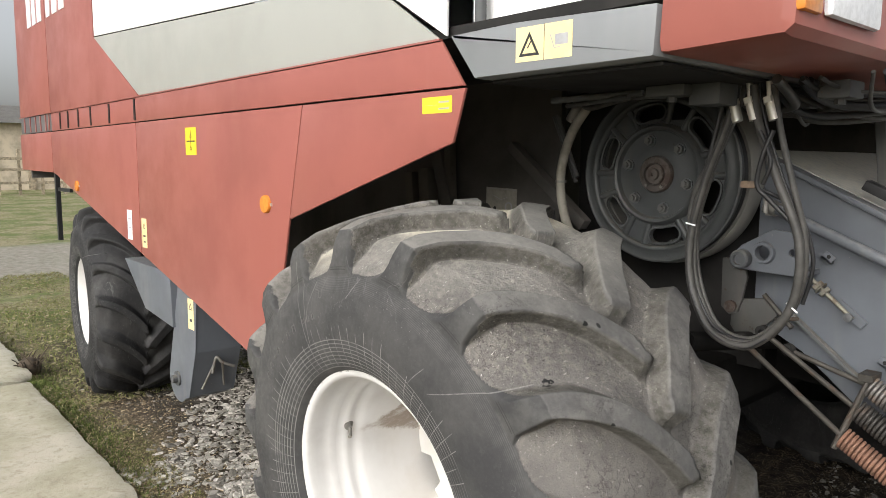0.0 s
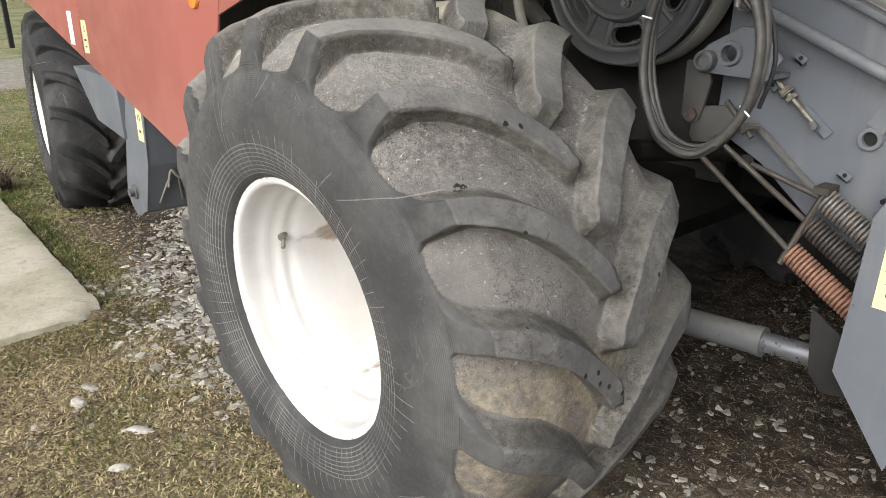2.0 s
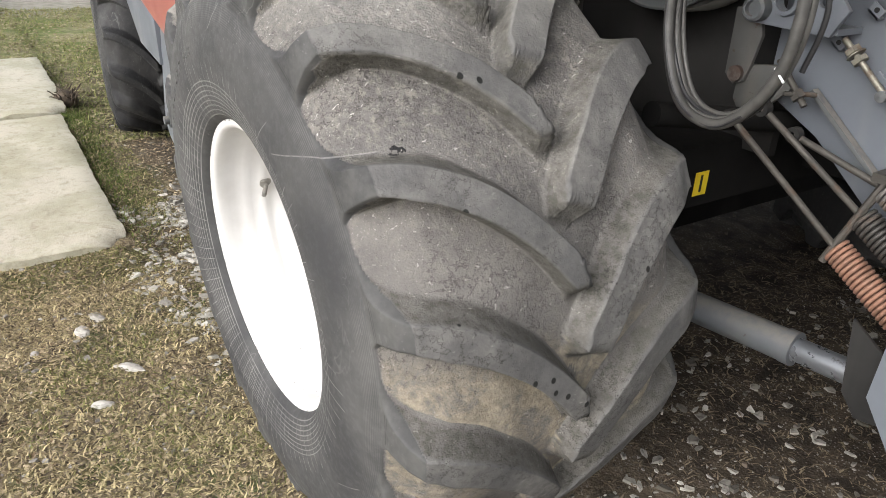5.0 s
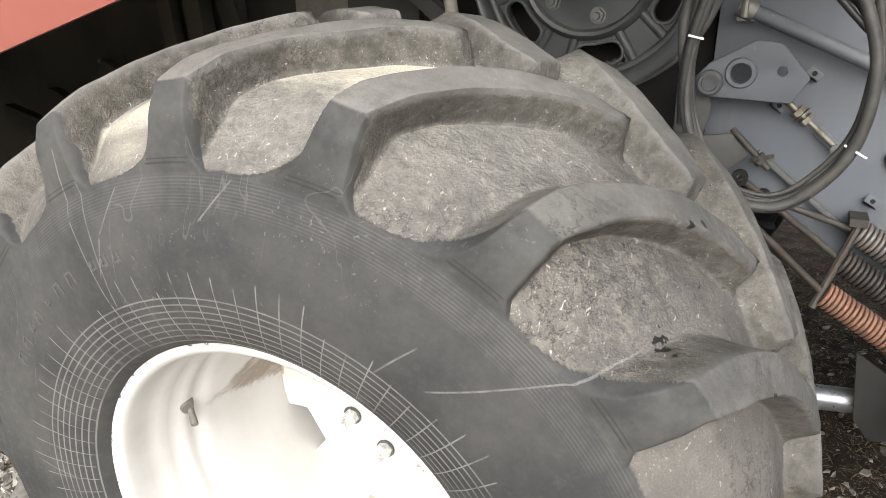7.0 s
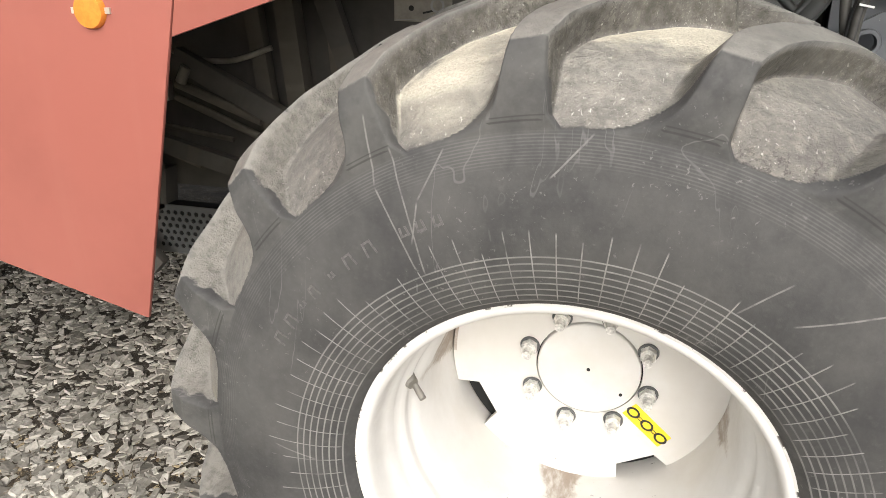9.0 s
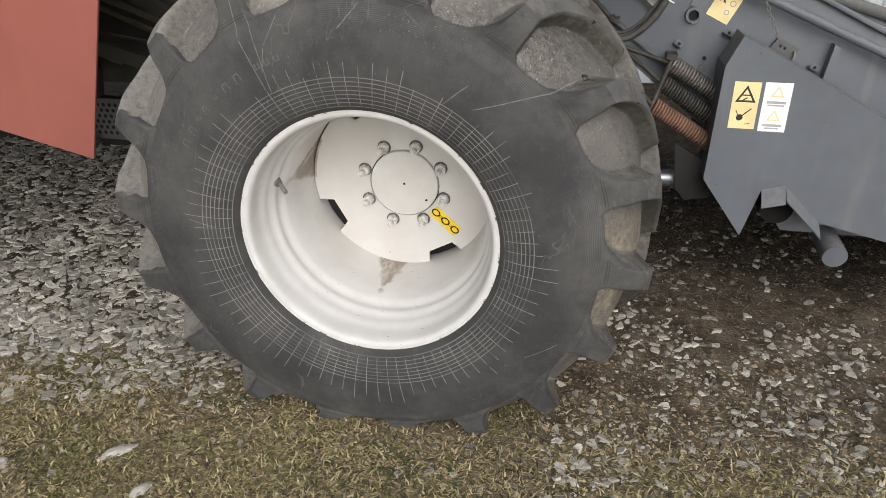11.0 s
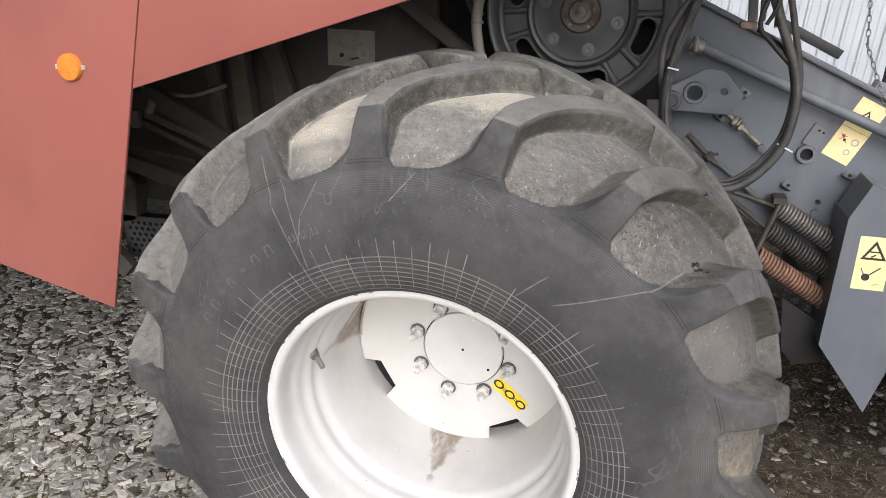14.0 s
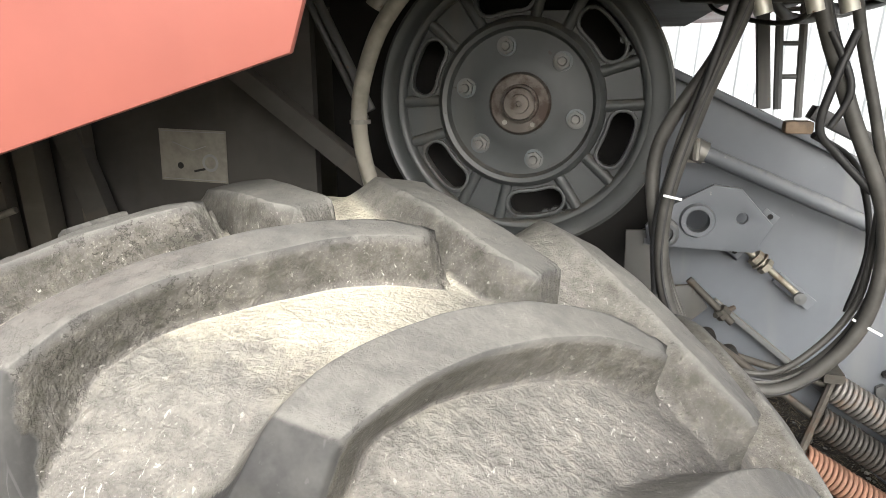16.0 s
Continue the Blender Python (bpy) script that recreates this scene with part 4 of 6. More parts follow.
        part("raised_mark", bm, MARK, wheel, smooth=None, at=WHEEL @ Matrix.Rotation(radians(90 - deg), 4, 'Y') @ Matrix.Translation((0, -.0545, .553)) @ Matrix.Rotation(radians(-5), 4, 'X'))
    return wheel


build_front_wheel()


def build_rear_wheel():
    at = Matrix.Translation((-3.78, .50, .664)) @ Matrix.Rotation(radians(-6.5), 4, 'Z') @ Matrix.Translation((0, -.225, 0))
    rim = [(.304, .0), (.309, -.006), (.302, -.010), (.290, .004), (.279, .05), (.256, .10), (.250, .16), (.064, .18), (.058, .14), (.0, .135)]
    wheel = part("rear_wheel", revolve(B(), rim, 64), RIMPAINT, harvester, "white steel steering wheel rim", 40, at=at)
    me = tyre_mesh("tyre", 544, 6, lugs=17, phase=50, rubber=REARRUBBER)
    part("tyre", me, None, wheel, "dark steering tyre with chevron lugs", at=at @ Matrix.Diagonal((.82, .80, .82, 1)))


build_rear_wheel()


# ---- side panels of the machine ----
PY = 0.238
GAP = 0.004


def panel(name, pts, material, label, y=PY, thick=0.010, bevel=0.003):
    return part(name, plate(B(), pts, y, y + thick, bevel=bevel), material, harvester, label, 30)


def edge_x(z):
    """Slanted front edge of the lower side panel."""
    return -0.838 + (z - 1.432) * (0.166 / 0.640)


def low_z(x):
    """Rising lower edge of the side panel."""
    return 0.792 + (x + 1.004) * (1.560 - 0.792) / (-4.334 + 1.004)


main = panel("side_panel", [(-2.497, low_z(-2.497)), (-1.004, .792), (edge_x(1.854), 1.854), (-2.497, 1.854)], RED, "lower red side panel")
rear_low = panel("side_panel", [(-4.330, 1.560), (-2.503, low_z(-2.503)), (-2.503, 1.854), (-4.330, 1.854)], RED, "lower red side panel over the rear wheel")
front_low = panel("side_panel", [(-.838 + GAP, 1.434), (.086, 1.707), (.136, 1.854), (edge_x(1.854) + GAP, 1.854)], RED, "red panel over the front wheel")
tail = panel("side_panel", [(-5.36, 1.565), (-4.338, 1.556), (-4.338, 1.854), (-5.36, 1.854)], RED, "red tail panel")
strip = panel("vent_strip", [(-2.493, 1.860), (.132, 1.860), (.036, 1.988), (-2.493, 1.988)], RED, "red folded strip")
strip_rear = panel("vent_strip", [(-4.330, 1.860), (-2.501, 1.860), (-2.501, 1.988), (-4.330, 1.988)], RED, "red strip with dark slots", y=PY + .006)
strip_tail = panel("vent_strip", [(-5.34, 1.860), (-4.338, 1.860), (-4.338, 1.988), (-5.34, 1.988)], DARKGREY, "dark louvred strip", y=PY + .008)
for x in (-4.076, -3.869, -3.62, -3.341, -2.965, -2.52):
    part("slot", box(B(), x - .011, x + .011, PY + .001, PY + .006, 1.868, 1.982), DARK, strip_rear, smooth=None)
for x in (-5.2, -5.0, -4.82, -4.66, -4.5, -4.4):
    part("louvre", box(B(), x - .012, x + .012, PY + .002, PY + .008, 1.866, 1.984), RED, strip_tail, smooth=None)
# the folded lip under the strip
part("lip", box(B(), -5.34, .03, PY - .004, PY + .010, 1.9895, 1.9955), RED, strip, smooth=None)
upper = panel("upper_panel", [(-4.330, 1.998), (-2.452, 1.998), (-3.200, 2.395), (-3.195, 3.3), (-4.330, 3.3)], RED, "upper red side panel", y=PY + .004)
upper_tail = panel("upper_panel", [(-5.34, 1.998), (-4.342, 1.998), (-4.342, 3.3), (-5.30, 3.3)], RED, "upper red tail panel", y=PY + .004)
beige = panel("upper_panel", [(-2.446, 1.999), (.028, 1.992), (-.205, 2.140), (-.42, 2.225), (-3.196, 2.392)], BEIGE, "beige lower part of the grain tank side", y=PY + .004)
white = panel("upper_panel", [(-3.192, 2.398), (-.418, 2.231), (-.200, 2.146), (.05, 2.0), (.06, 3.3), (-3.190, 3.3)], WHITEPAINT, "white upper side of the grain tank", y=PY + .006)
# white name on the upper panel, as plain bars
for x, w in ((-4.78, .12), (-4.62, .10), (-4.46, .12), (-4.20, .10), (-4.02, .13), (-3.84, .12)):
    part("name_bar", box(B(), x - w / 2 - .03, x + w / 2 - .03, PY - .001, PY + .004, 2.66, 2.96), WHITEPAINT, upper if x > -4.33 else upper_tail, smooth=None)


def reflector(x, z, r, parent):
    bm = revolve(B(), [(r, 0), (r, -.008), (r * .93, -.013), (0, -.015)], 32, (x, PY, z))
    ob = part("reflector", bm, ORANGE, parent, "round orange reflector", 30)
    for s in (-1, 1):
        part("clip", box(B(), x + s * r * 1.12 - .007, x + s * r * 1.12 + .007, PY - .005, PY, z - .006, z + .006), ZINC, ob, smooth=None)


reflector(-1.015, 1.483, .036, main)
reflector(-3.70, 1.475, .036, rear_low)
sticker(main, -1.748, 1.742, .125, .128, 0, PY, YELLOW, "yellow lifting point label", (("line", PRINT, 0, -.4, 0, .4, .03), ("bar", PRINT, 0, 0, .75, .05), ("tri", PRINT, 0, .22, .2), ("tri", PRINT, 0, -.22, .2)))
sticker(front_low, .018, 1.814, .128, .046, 0, PY, YELLOW, "yellow tyre pressure label", (("bar", GREYPRINT, .24, .16, .34, .10), ("bar", GREYPRINT, .24, -.24, .34, .10), ("line", GREYPRINT, -.5, .0, .05, .0, .004)))
sticker(main, -2.435, 1.255, .075, .16, 0, PY, CREAM, "cream warning label", (("tri", PRINT, 0, .26, .5), ("bar", PRINT, 0, -.1, .5, .06), ("bar", PRINT, 0, -.3, .4, .05)))
sticker(rear_low, -2.67, 1.285, .075, .17, 0, PY, WHITELABEL, "white warning label", (("bar", GREYPRINT, 0, .2, .6, .05), ("bar", GREYPRINT, 0, -.1, .6, .04)))

# ---- cab platform above the wheel ----
CX0, CX1 = 0.165, 1.005
bm = plate(B(), [(.072, 1.992), (CX0, 1.876), (.712, 1.878), (.718, 1.988), (.30, 2.003), (.066, 2.0)], PY + .003, 3.48, bevel=.010)
beam = part("platform_beam", bm, BEAMGREY, harvester, "grey cab platform side", 30)
bm = plate(B(), [(.716, 1.878), (CX1 - .02, 1.888), (CX1, 1.905), (CX1 + .01, 2.10), (.726, 2.10)], PY + .001, 3.48, bevel=.028)
nosebox = part("platform_front", bm, RED, harvester, "red front corner of the cab platform", 30)
sticker(beam, .407, 1.943, .178, .084, -.5, PY + .003, CREAM, "cream falling hazard label", (("tri", PRINT, -.25, 0, .38), ("line", PRINT, -.28, -.12, -.2, .12, .02), ("line", PRINT, .02, -.5, .02, .5, .006), ("line", GREYPRINT, .12, .2, .2, -.2, .012), ("line", GREYPRINT, .2, -.2, .3, -.2, .012), ("bar", GREYPRINT, .32, .02, .22, .3)))
bm = box(B(), CX1 - .02, CX1 + .012, .245, .325, 1.93, 2.03, .008)
part("turn_signal", bm, ORANGE, nosebox, "orange turn signal", 30)
bm = box(B(), CX1, CX1 + .022, .345, .600, 1.930, 2.06, .012)
part("headlight", bm, LENS, nosebox, "clear rectangular headlight", 30)
bm = tube(B(), [(.128, .30, 2.00), (.128, .30, 2.20)], .016, 12, smoothed=False)
tube(bm, [(.128, .30, 2.15), (.15, .30, 2.20), (.30, .30, 2.22), (.60, .30, 2.22)], .014, 12)
revolve(bm, [(.0, -.012), (.028, -.012), (.028, .0)], 16, (.128, .30, 2.005))
part("handrail", bm, DARKGREY, harvester, "dark grey tubular handrail", 50)
part("platform_back", box(B(), .06, .715, PY + .10, PY + .11, 1.98, 3.2), WHITEPAINT, harvester, "white cab side", None)


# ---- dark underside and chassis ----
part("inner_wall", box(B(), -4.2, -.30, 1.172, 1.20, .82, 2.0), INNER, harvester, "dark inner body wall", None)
# added wall fills the gap; its near-black colour is the shade there
part("inner_wall", plate(B(), [(-.30, .95), (.50, .95), (.50, 1.50), (.33, 1.62), (.33, 2.0), (-.30, 2.0)], 1.30, 1.33), UNDERSIDE, harvester, "added wall behind the pulley, coloured dark for shade", None)
part("floor_pan", box(B(), -5.2, 1.0, .27, 3.50, 2.00, 2.03), UNDERSIDE, harvester, "underside of the body, coloured dark for shade", None)
# unseen far panel, added so that no sky shows under the body
part("far_side", box(B(), -5.2, .40, 3.48, 3.50, .75, 2.0), INNER, harvester, "unseen far panel added to block the sky", None)
part("tail_wall", box(B(), -5.2, -5.17, .27, 3.50, 1.5, 3.2), INNER, harvester, "dark tail wall", None)
part("far_side", box(B(), -5.2, .05, 3.48, 3.50, 2.03, 3.26), WHITEPAINT, harvester, "white far side of the grain tank", None)
part("front_wall", box(B(), .055, .075, PY + .12, 3.47, 2.04, 3.26), WHITEPAINT, harvester, "white wall behind the cab", None)
part("tank_top", box(B(), -5.2, .05, .27, 3.50, 3.26, 3.3), WHITEPAINT, harvester, "white top of the tank", None)
part("front_axle", box(B(), .06, .415, .72, 3.05, .795, .98, .02), AXLEBLACK, harvester, "dark front axle beam", 30)
bm = box(B(), .4155, .4165, 1.120, 1.175, .835, .905)
ax = part("sticker", bm, YELLOW, harvester, "yellow label on the axle", None)
part("print_mark", box(B(), .4166, .4172, 1.143, 1.152, .845, .895), PRINT, ax, smooth=None)
for p, q, w in (((-1.45, 1.05, 1.30), (-.95, 1.05, 1.05), .035), ((-1.95, 1.02, 1.12), (-1.20, 1.05, .92), .03), ((-1.05, 1.12, 1.85), (-.80, 1.12, 1.10), .035),
                ((-.50, 1.10, 1.72), (-.08, 1.06, 1.42), .022), ((-1.85, 1.0, .80), (-1.60, 1.0, .55), .04)):
    d = Vector(q) - Vector(p)
    at = Matrix.Translation((Vector(p) + Vector(q)) / 2) @ d.to_track_quat('X', 'Z').to_matrix().to_4x4()
    part("brace", box(B(), -d.length / 2, d.length / 2, -.02, .02, -w, w, .004), INNER, harvester, "dark diagonal brace", 30, at=at)
part("linkage_rod", rod(B(), (-.23, 1.06, 1.83), (-.11, 1.04, 1.60), .010, 10), DARKGREY, harvester, "dark linkage rod", 50)
part("linkage_rod", rod(B(), (-.26, 1.08, 1.83), (-.13, 1.06, 1.58), .008, 10), DARKGREY, harvester, "dark linkage rod", 50)
bm = rod(B(), (-1.43, 1.03, 1.22), (-1.40, 1.03, 1.27), .018, 10)
part("clamp", bm, OLDSTEEL, harvester, "dull clamp", 50)

# struts, rods and boxes that show below the side panel
for a, b, w, t in (((-1.201, 1.12, 1.60), (-1.150, 1.12, 1.05), .028, .02), ((-1.075, 1.12, 1.62), (-1.035, 1.12, 1.10), .035, .03), ((-1.80, 1.06, 1.070), (-1.40, 1.06, .935), .012, .02), ((-.93, 1.13, 1.80), (-.90, 1.13, 1.20), .02, .02)):
    d = Vector(b) - Vector(a)
    at = Matrix.Translation((Vector(a) + Vector(b)) / 2) @ d.to_track_quat('X', 'Z').to_matrix().to_4x4()
    part("strut", box(B(), -d.length / 2, d.length / 2, -t, t, -w, w, .004), UNDER, harvester, "dusty strut", 30, at=at)
for a, b, r in (((-1.46, 1.05, 1.212), (-1.15, 1.05, 1.10), .016), ((-1.50, 1.07, 1.170), (-1.18, 1.07, 1.045), .013), ((-1.70, 1.08, 1.08), (-1.30, 1.10, 1.02), .009)):
    part("linkage_rod", rod(B(), a, b, r, 12), UNDER, harvester, "dusty linkage rod", 50)
part("thin_hose", tube(B(), [(-1.50, 1.08, 1.32), (-1.43, 1.08, 1.294), (-1.34, 1.08, 1.285), (-1.24, 1.08, 1.291), (-1.12, 1.10, 1.33)], .009, 8), PALEHOSE, harvester, "thin dusty hose", 60)
bm = plate(B(), [(-1.95, .90), (-1.85, .905), (-1.735, .985), (-1.66, .985), (-1.59, .917), (-1.59, .895), (-1.95, .885)], 1.07, 1.09, (circle(-1.655, .945, .010, 12),), .002)
part("gusset", bm, UNDER, harvester, "dusty gusset plate", 30)
part("duct", plate(B(), [(-1.93, .885), (-1.79, .893), (-1.775, .62), (-1.93, .60)], 1.06, 1.17, (), .004), UNDER, harvester, "dusty sheet metal duct", 30)
part("duct", plate(B(), [(-1.775, .893), (-1.60, .895), (-1.62, .74), (-1.76, .70)], 1.10, 1.17, (), .006), INNER, harvester, "dark sheet metal duct", 30)
part("clip_block", box(B(), -1.525, -1.485, 1.03, 1.06, 1.155, 1.225, .006), OLDSTEEL, harvester, "pale clamp block", 30)
part("arched_cover", revolve(B(), [(.135, .0), (.135, .04), (.115, .04), (.115, .0)], 24, (-1.80, 1.08, 1.07), True, 0.0, math.pi / 2), INNER, harvester, "arched edge of a cover", 40)
# unseen dark blocks added to keep light out from under the body
part("underbelly_blocker", box(B(), .08, .60, 1.62, 2.40, .84, 1.02, .03), AXLEBLACK, harvester, "dark block added under the body", 30)
part("blocker_beam", box(B(), -.35, .06, .95, 2.8, .50, .95, .02), AXLEBLACK, harvester, "dark beam added beside the axle", 30)

# unseen wheel on the far side, added to block the bright gap below
far_at = Matrix.Translation((.02, 3.72, .70)) @ Matrix.Rotation(radians(180), 4, 'Z')
# rim and tyre take dark materials, their shade put into the colour
far_wheel = part("far_wheel", revolve(B(), [(.38, .0), (.36, .02), (.33, .3), (.0, .32)], 48), AXLEBLACK, harvester, "far side wheel rim", 40, at=far_at)
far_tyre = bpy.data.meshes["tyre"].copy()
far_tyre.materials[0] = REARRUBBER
part("tyre", far_tyre, None, far_wheel, "far side tractor tyre, coloured dark for shade", at=far_at)

# perforated guard under the body
bm = B()
holes = [circle(-1.66 + .030 * i + (.015 if j % 2 else 0), .60 + .026 * j, .0095, 8) for i in range(8) for j in range(6)]
plate(bm, [(-1.69, .57), (-1.40, .57), (-1.40, .76), (-1.69, .76)], 1.100, 1.104, holes)
part("perforated_guard", bm, DARKGREY, harvester, "grey perforated sheet guard", None)
# black box gives the guard's holes their shade
part("guard_back_shade", box(B(), -1.69, -1.40, 1.106, 1.16, .57, .76), DARK, harvester, "black box standing in for shade behind the guard", None)

# instruction plate on the inner wall
pl = sticker(harvester, -.628, 1.475, .186, .130, -1.5, 1.170, plain("dusty_plate", (0.30, 0.285, 0.25), 0.6, 0.2, 18), "dusty instruction plate",
             (("line", GREYPRINT, -.47, -.46, .47, -.46, .008), ("line", GREYPRINT, -.47, .46, .47, .46, .008), ("dot", PRINT, -.2, -.2, .045), ("ring", GREYPRINT, .25, -.12, .12), ("line", PRINT, 0, -.3, .18, -.24, .03), ("line", GREYPRINT, -.3, .25, 0, .1, .01), ("line", GREYPRINT, 0, .1, .2, .2, .01)))
pl.name = "instruction_plate"


# ---- variator pulley ----
PC = (.203, 1.088, 1.615)


def kidney(a, r, half, w, n=6):
    """A slot with round ends that follows the circle of radius r."""
    half = radians(half) - w / r
    out = []
    for s in (1, -1):
        for i in range(n + 1):
            t = a + s * half * (2 * i / n - 1)
            out.append((PC[0] + (r + s * w) * math.cos(t), PC[2] + (r + s * w) * math.sin(t)))
        t = a + s * half
        for i in range(1, n):
            b = math.pi * i / n
            rr, tt = s * w * math.cos(b), s * w * math.sin(b)
            out.append((PC[0] + (r + rr) * math.cos(t) - tt * math.sin(t), PC[2] + (r + rr) * math.sin(t) + tt * math.cos(t)))
    return out


def build_pulley():
    bm = B()
    holes = [kidney(radians(-20 + 60 * i), .212, 15.5, .024) for i in range(6)]
    holes += [circle(PC[0] + .238 * math.cos(radians(a)), PC[2] + .238 * math.sin(radians(a)), .008, 10) for a in (22, 27, 32, -76, -71, -66)]
    plate(bm, circle(PC[0], PC[2], .262, 96), PC[1], PC[1] + .014, holes)
    pul = part("pulley", bm, PULLEYPAINT, harvester, "large dusty grey variator pulley", 30)
    bm = revolve(B(), [(.246, .002), (.249, -.012), (.254, -.017), (.262, -.017), (.267, -.011), (.290, -.009), (.298, -.013), (.304, -.010), (.305, .002), (.276, .034), (.262, .036), (.252, .015)], 96, PC, True)
    part("pulley_rim", bm, PULLEYPAINT, pul, "flared pulley rim", 50)
    bm = revolve(B(), [(.262, .066), (.306, .046), (.312, .052), (.313, .128), (.27, .14)], 96, PC, True)
    part("pulley_sheave", bm, SHEAVE, pul, "rear pulley half", 50)
    bm = revolve(B(), [(.272, .034), (.294, .024), (.297, .034), (.296, .046), (.272, .060)], 96, PC, True)
    part("belt", bm, BLACK, pul, "black drive belt", 50)
    bm = revolve(B(), [(.176, .002), (.172, -.016), (.163, -.025), (.154, -.022), (.148, -.006), (.10, -.004), (.095, -.006), (.070, -.007), (.0, -.007)], 72, PC)
    part("pulley_boss", bm, PULLEYPAINT, pul, "raised bolt ring", 40)
    for i in range(6):
        a = radians(10 + 60 * i)
        c, s = math.cos(a), math.sin(a)
        for t in (-.034, .034):
            bm = rod(B(), (PC[0] + .168 * c - t * s, PC[1], PC[2] + .168 * s + t * c), (PC[0] + .25 * c - t * 1.3 * s, PC[1], PC[2] + .25 * s + t * 1.3 * c), .012, 8)
            part("rib", bm, PULLEYPAINT, pul, smooth=50)
    for i in range(6):
        a = radians(-20 + 60 * i)
        lip = kidney(a, .212, 17.8, .032)
        part("slot_lip", plate(B(), lip, PC[1] + .001, PC[1] - .009, (kidney(a, .212, 15.5, .024),), .003), PULLEYPAINT, pul, smooth=30)
    bm = rod(B(), (0, 0, 0), (0, -.005, 0), .0205, 18)
    hexhead(bm, (0, -.005, 0), .0170, .014)
    rod(bm, (0, -.019, 0), (0, -.027, 0), .0095, 12, .008)
    bolt = mesh_of("pulley_bolt", bm, PULLEYBOLT, 30)
    for i in range(6):
        a = radians(-15 + 60 * i)
        part("pulley_bolt", bolt, None, pul, "dull hexagon bolt", at=Matrix.Translation((PC[0] + .119 * math.cos(a), PC[1] - .004, PC[2] + .119 * math.sin(a))) @ Matrix.Rotation(i * 1.1, 4, 'Y'))
    bm = revolve(B(), [(.064, -.006), (.064, -.016), (.059, -.022), (.040, -.024), (.039, -.034), (.034, -.037), (.032, -.026), (.020, -.026), (.019, -.036), (.006, -.037), (.005, -.030), (.0, -.030)], 48, PC)
    part("shaft_end", bm, RUSTYSTEEL, pul, "rusty stained shaft end", 40)
    for x, z in ((-.03, -.038), (.028, -.042)):
        part("screw", hexhead(B(), (PC[0] + x, PC[1] - .022, PC[2] + z), .0055, .006), OLDSTEEL, pul, smooth=None)
    bm = revolve(B(), [(.30, .13), (.30, .16), (.0, .16)], 48, PC)
    part("pulley_back", bm, UNDERSIDE, pul, "backing of the pulley, coloured dark for shade", None)


build_pulley()


# ---- feeder house ----
feeder = thing("feeder_house", 1.2, 1.9, 0.0, "grey inclined feeder house in front of the cab", "feeder house")
FY = 1.225
SLOPE = -0.50


def fz(x, off):
    """Height along the sloping side plate."""
    return 1.66 + SLOPE * (x - .55) + off


side = part("side_plate", plate(B(), [(.50, 1.685), (.50, 1.14), (.66, 1.06), (1.30, .55), (3.2, -.0), (3.2, fz(3.2, 0) + .25), (1.6, fz(1.6, .03))], FY, FY + .02, bevel=.003), GREY, feeder, "grey side plate", 30)
TOP_LINE = [(.48, 1.70), (1.6, fz(1.6, .030)), (3.2, fz(3.2, .225)), (3.2, fz(3.2, .205)), (1.6, fz(1.6, .010)), (.48, 1.68)]
part("top_fold", plate(B(), TOP_LINE, FY - .024, FY + .040, bevel=.006), GREY, feeder, "grey rounded top edge", 40)
part("top_seam", plate(B(), [(x, z - .006) for x, z in TOP_LINE], FY + .0405, FY + .052), DARK, feeder, "dark seam beside the cover", None)
part("top_cover", plate(B(), TOP_LINE, FY + .0525, 2.55, bevel=.003), DUSTTOP, feeder, "dusty grey top cover", 30)
bm = plate(B(), [(.50, 1.16), (.66, 1.075), (1.30, .565), (3.2, .02), (3.2, .0), (1.30, .545), (.66, 1.055), (.50, 1.14)], FY + .02, 2.55)
part("bottom_cover", bm, INNER, feeder, "dark underside of the feeder house", 30)
part("far_side", plate(B(), [(.50, 1.685), (.50, 1.14), (.66, 1.06), (1.30, .55), (3.2, 0), (3.2, .6), (1.6, fz(1.6, 0))], 2.53, 2.55), GREY, feeder, "grey far side plate", None)
part("black_box", box(B(), -.11, .11, -.025, .025, -.016, .014, .003), BLACK, feeder, "black rectangular profile", 30, at=Matrix.Translation((.90, 1.26, fz(.90, .060))) @ Matrix.Rotation(math.atan(-SLOPE), 4, 'Y'))
# round bar along the side
bm = rod(B(), (.560, 1.165, 1.520), (2.4, 1.165, 1.520 - 1.84 * .418), .0165, 18)
part("round_bar", bm, GREY, feeder, "painted grey round bar", 50)
bm = rod(B(), (.548, 1.165, 1.525), (.585, 1.165, 1.509), .024, 12)
rod(bm, (.562, 1.13, 1.545), (.562, 1.13, 1.50), .008, 8)
box(bm, .545, .585, 1.165, 1.225, 1.49, 1.505)
part("bar_clevis", bm, OLDSTEEL, feeder, "worn clevis", 40)
# pivot plate with bosses
bm = plate(B(), [(.478, 1.318), (.690, 1.312), (.722, 1.372), (.655, 1.446), (.600, 1.452), (.500, 1.395), (.470, 1.36)], 1.112, 1.126, (circle(.574, 1.377, .024, 24), circle(.661, 1.384, .0115, 16)), .003)
piv = part("pivot_plate", bm, GREY, feeder, "grey pivot plate with two holes", 30)
bm = revolve(B(), [(.024, .02), (.024, -.012), (.033, -.012), (.036, -.004), (.036, .004)], 28, (.574, 1.112, 1.377))
part("bush", bm, GREY, piv, "welded bush", 40)
bm = revolve(B(), [(.030, .03), (.030, -.022), (.024, -.028), (.018, -.028), (.017, -.016), (0, -.016)], 28, (.508, 1.105, 1.352))
part("pin", bm, GRIMY, piv, "stubby pivot pin", 40)
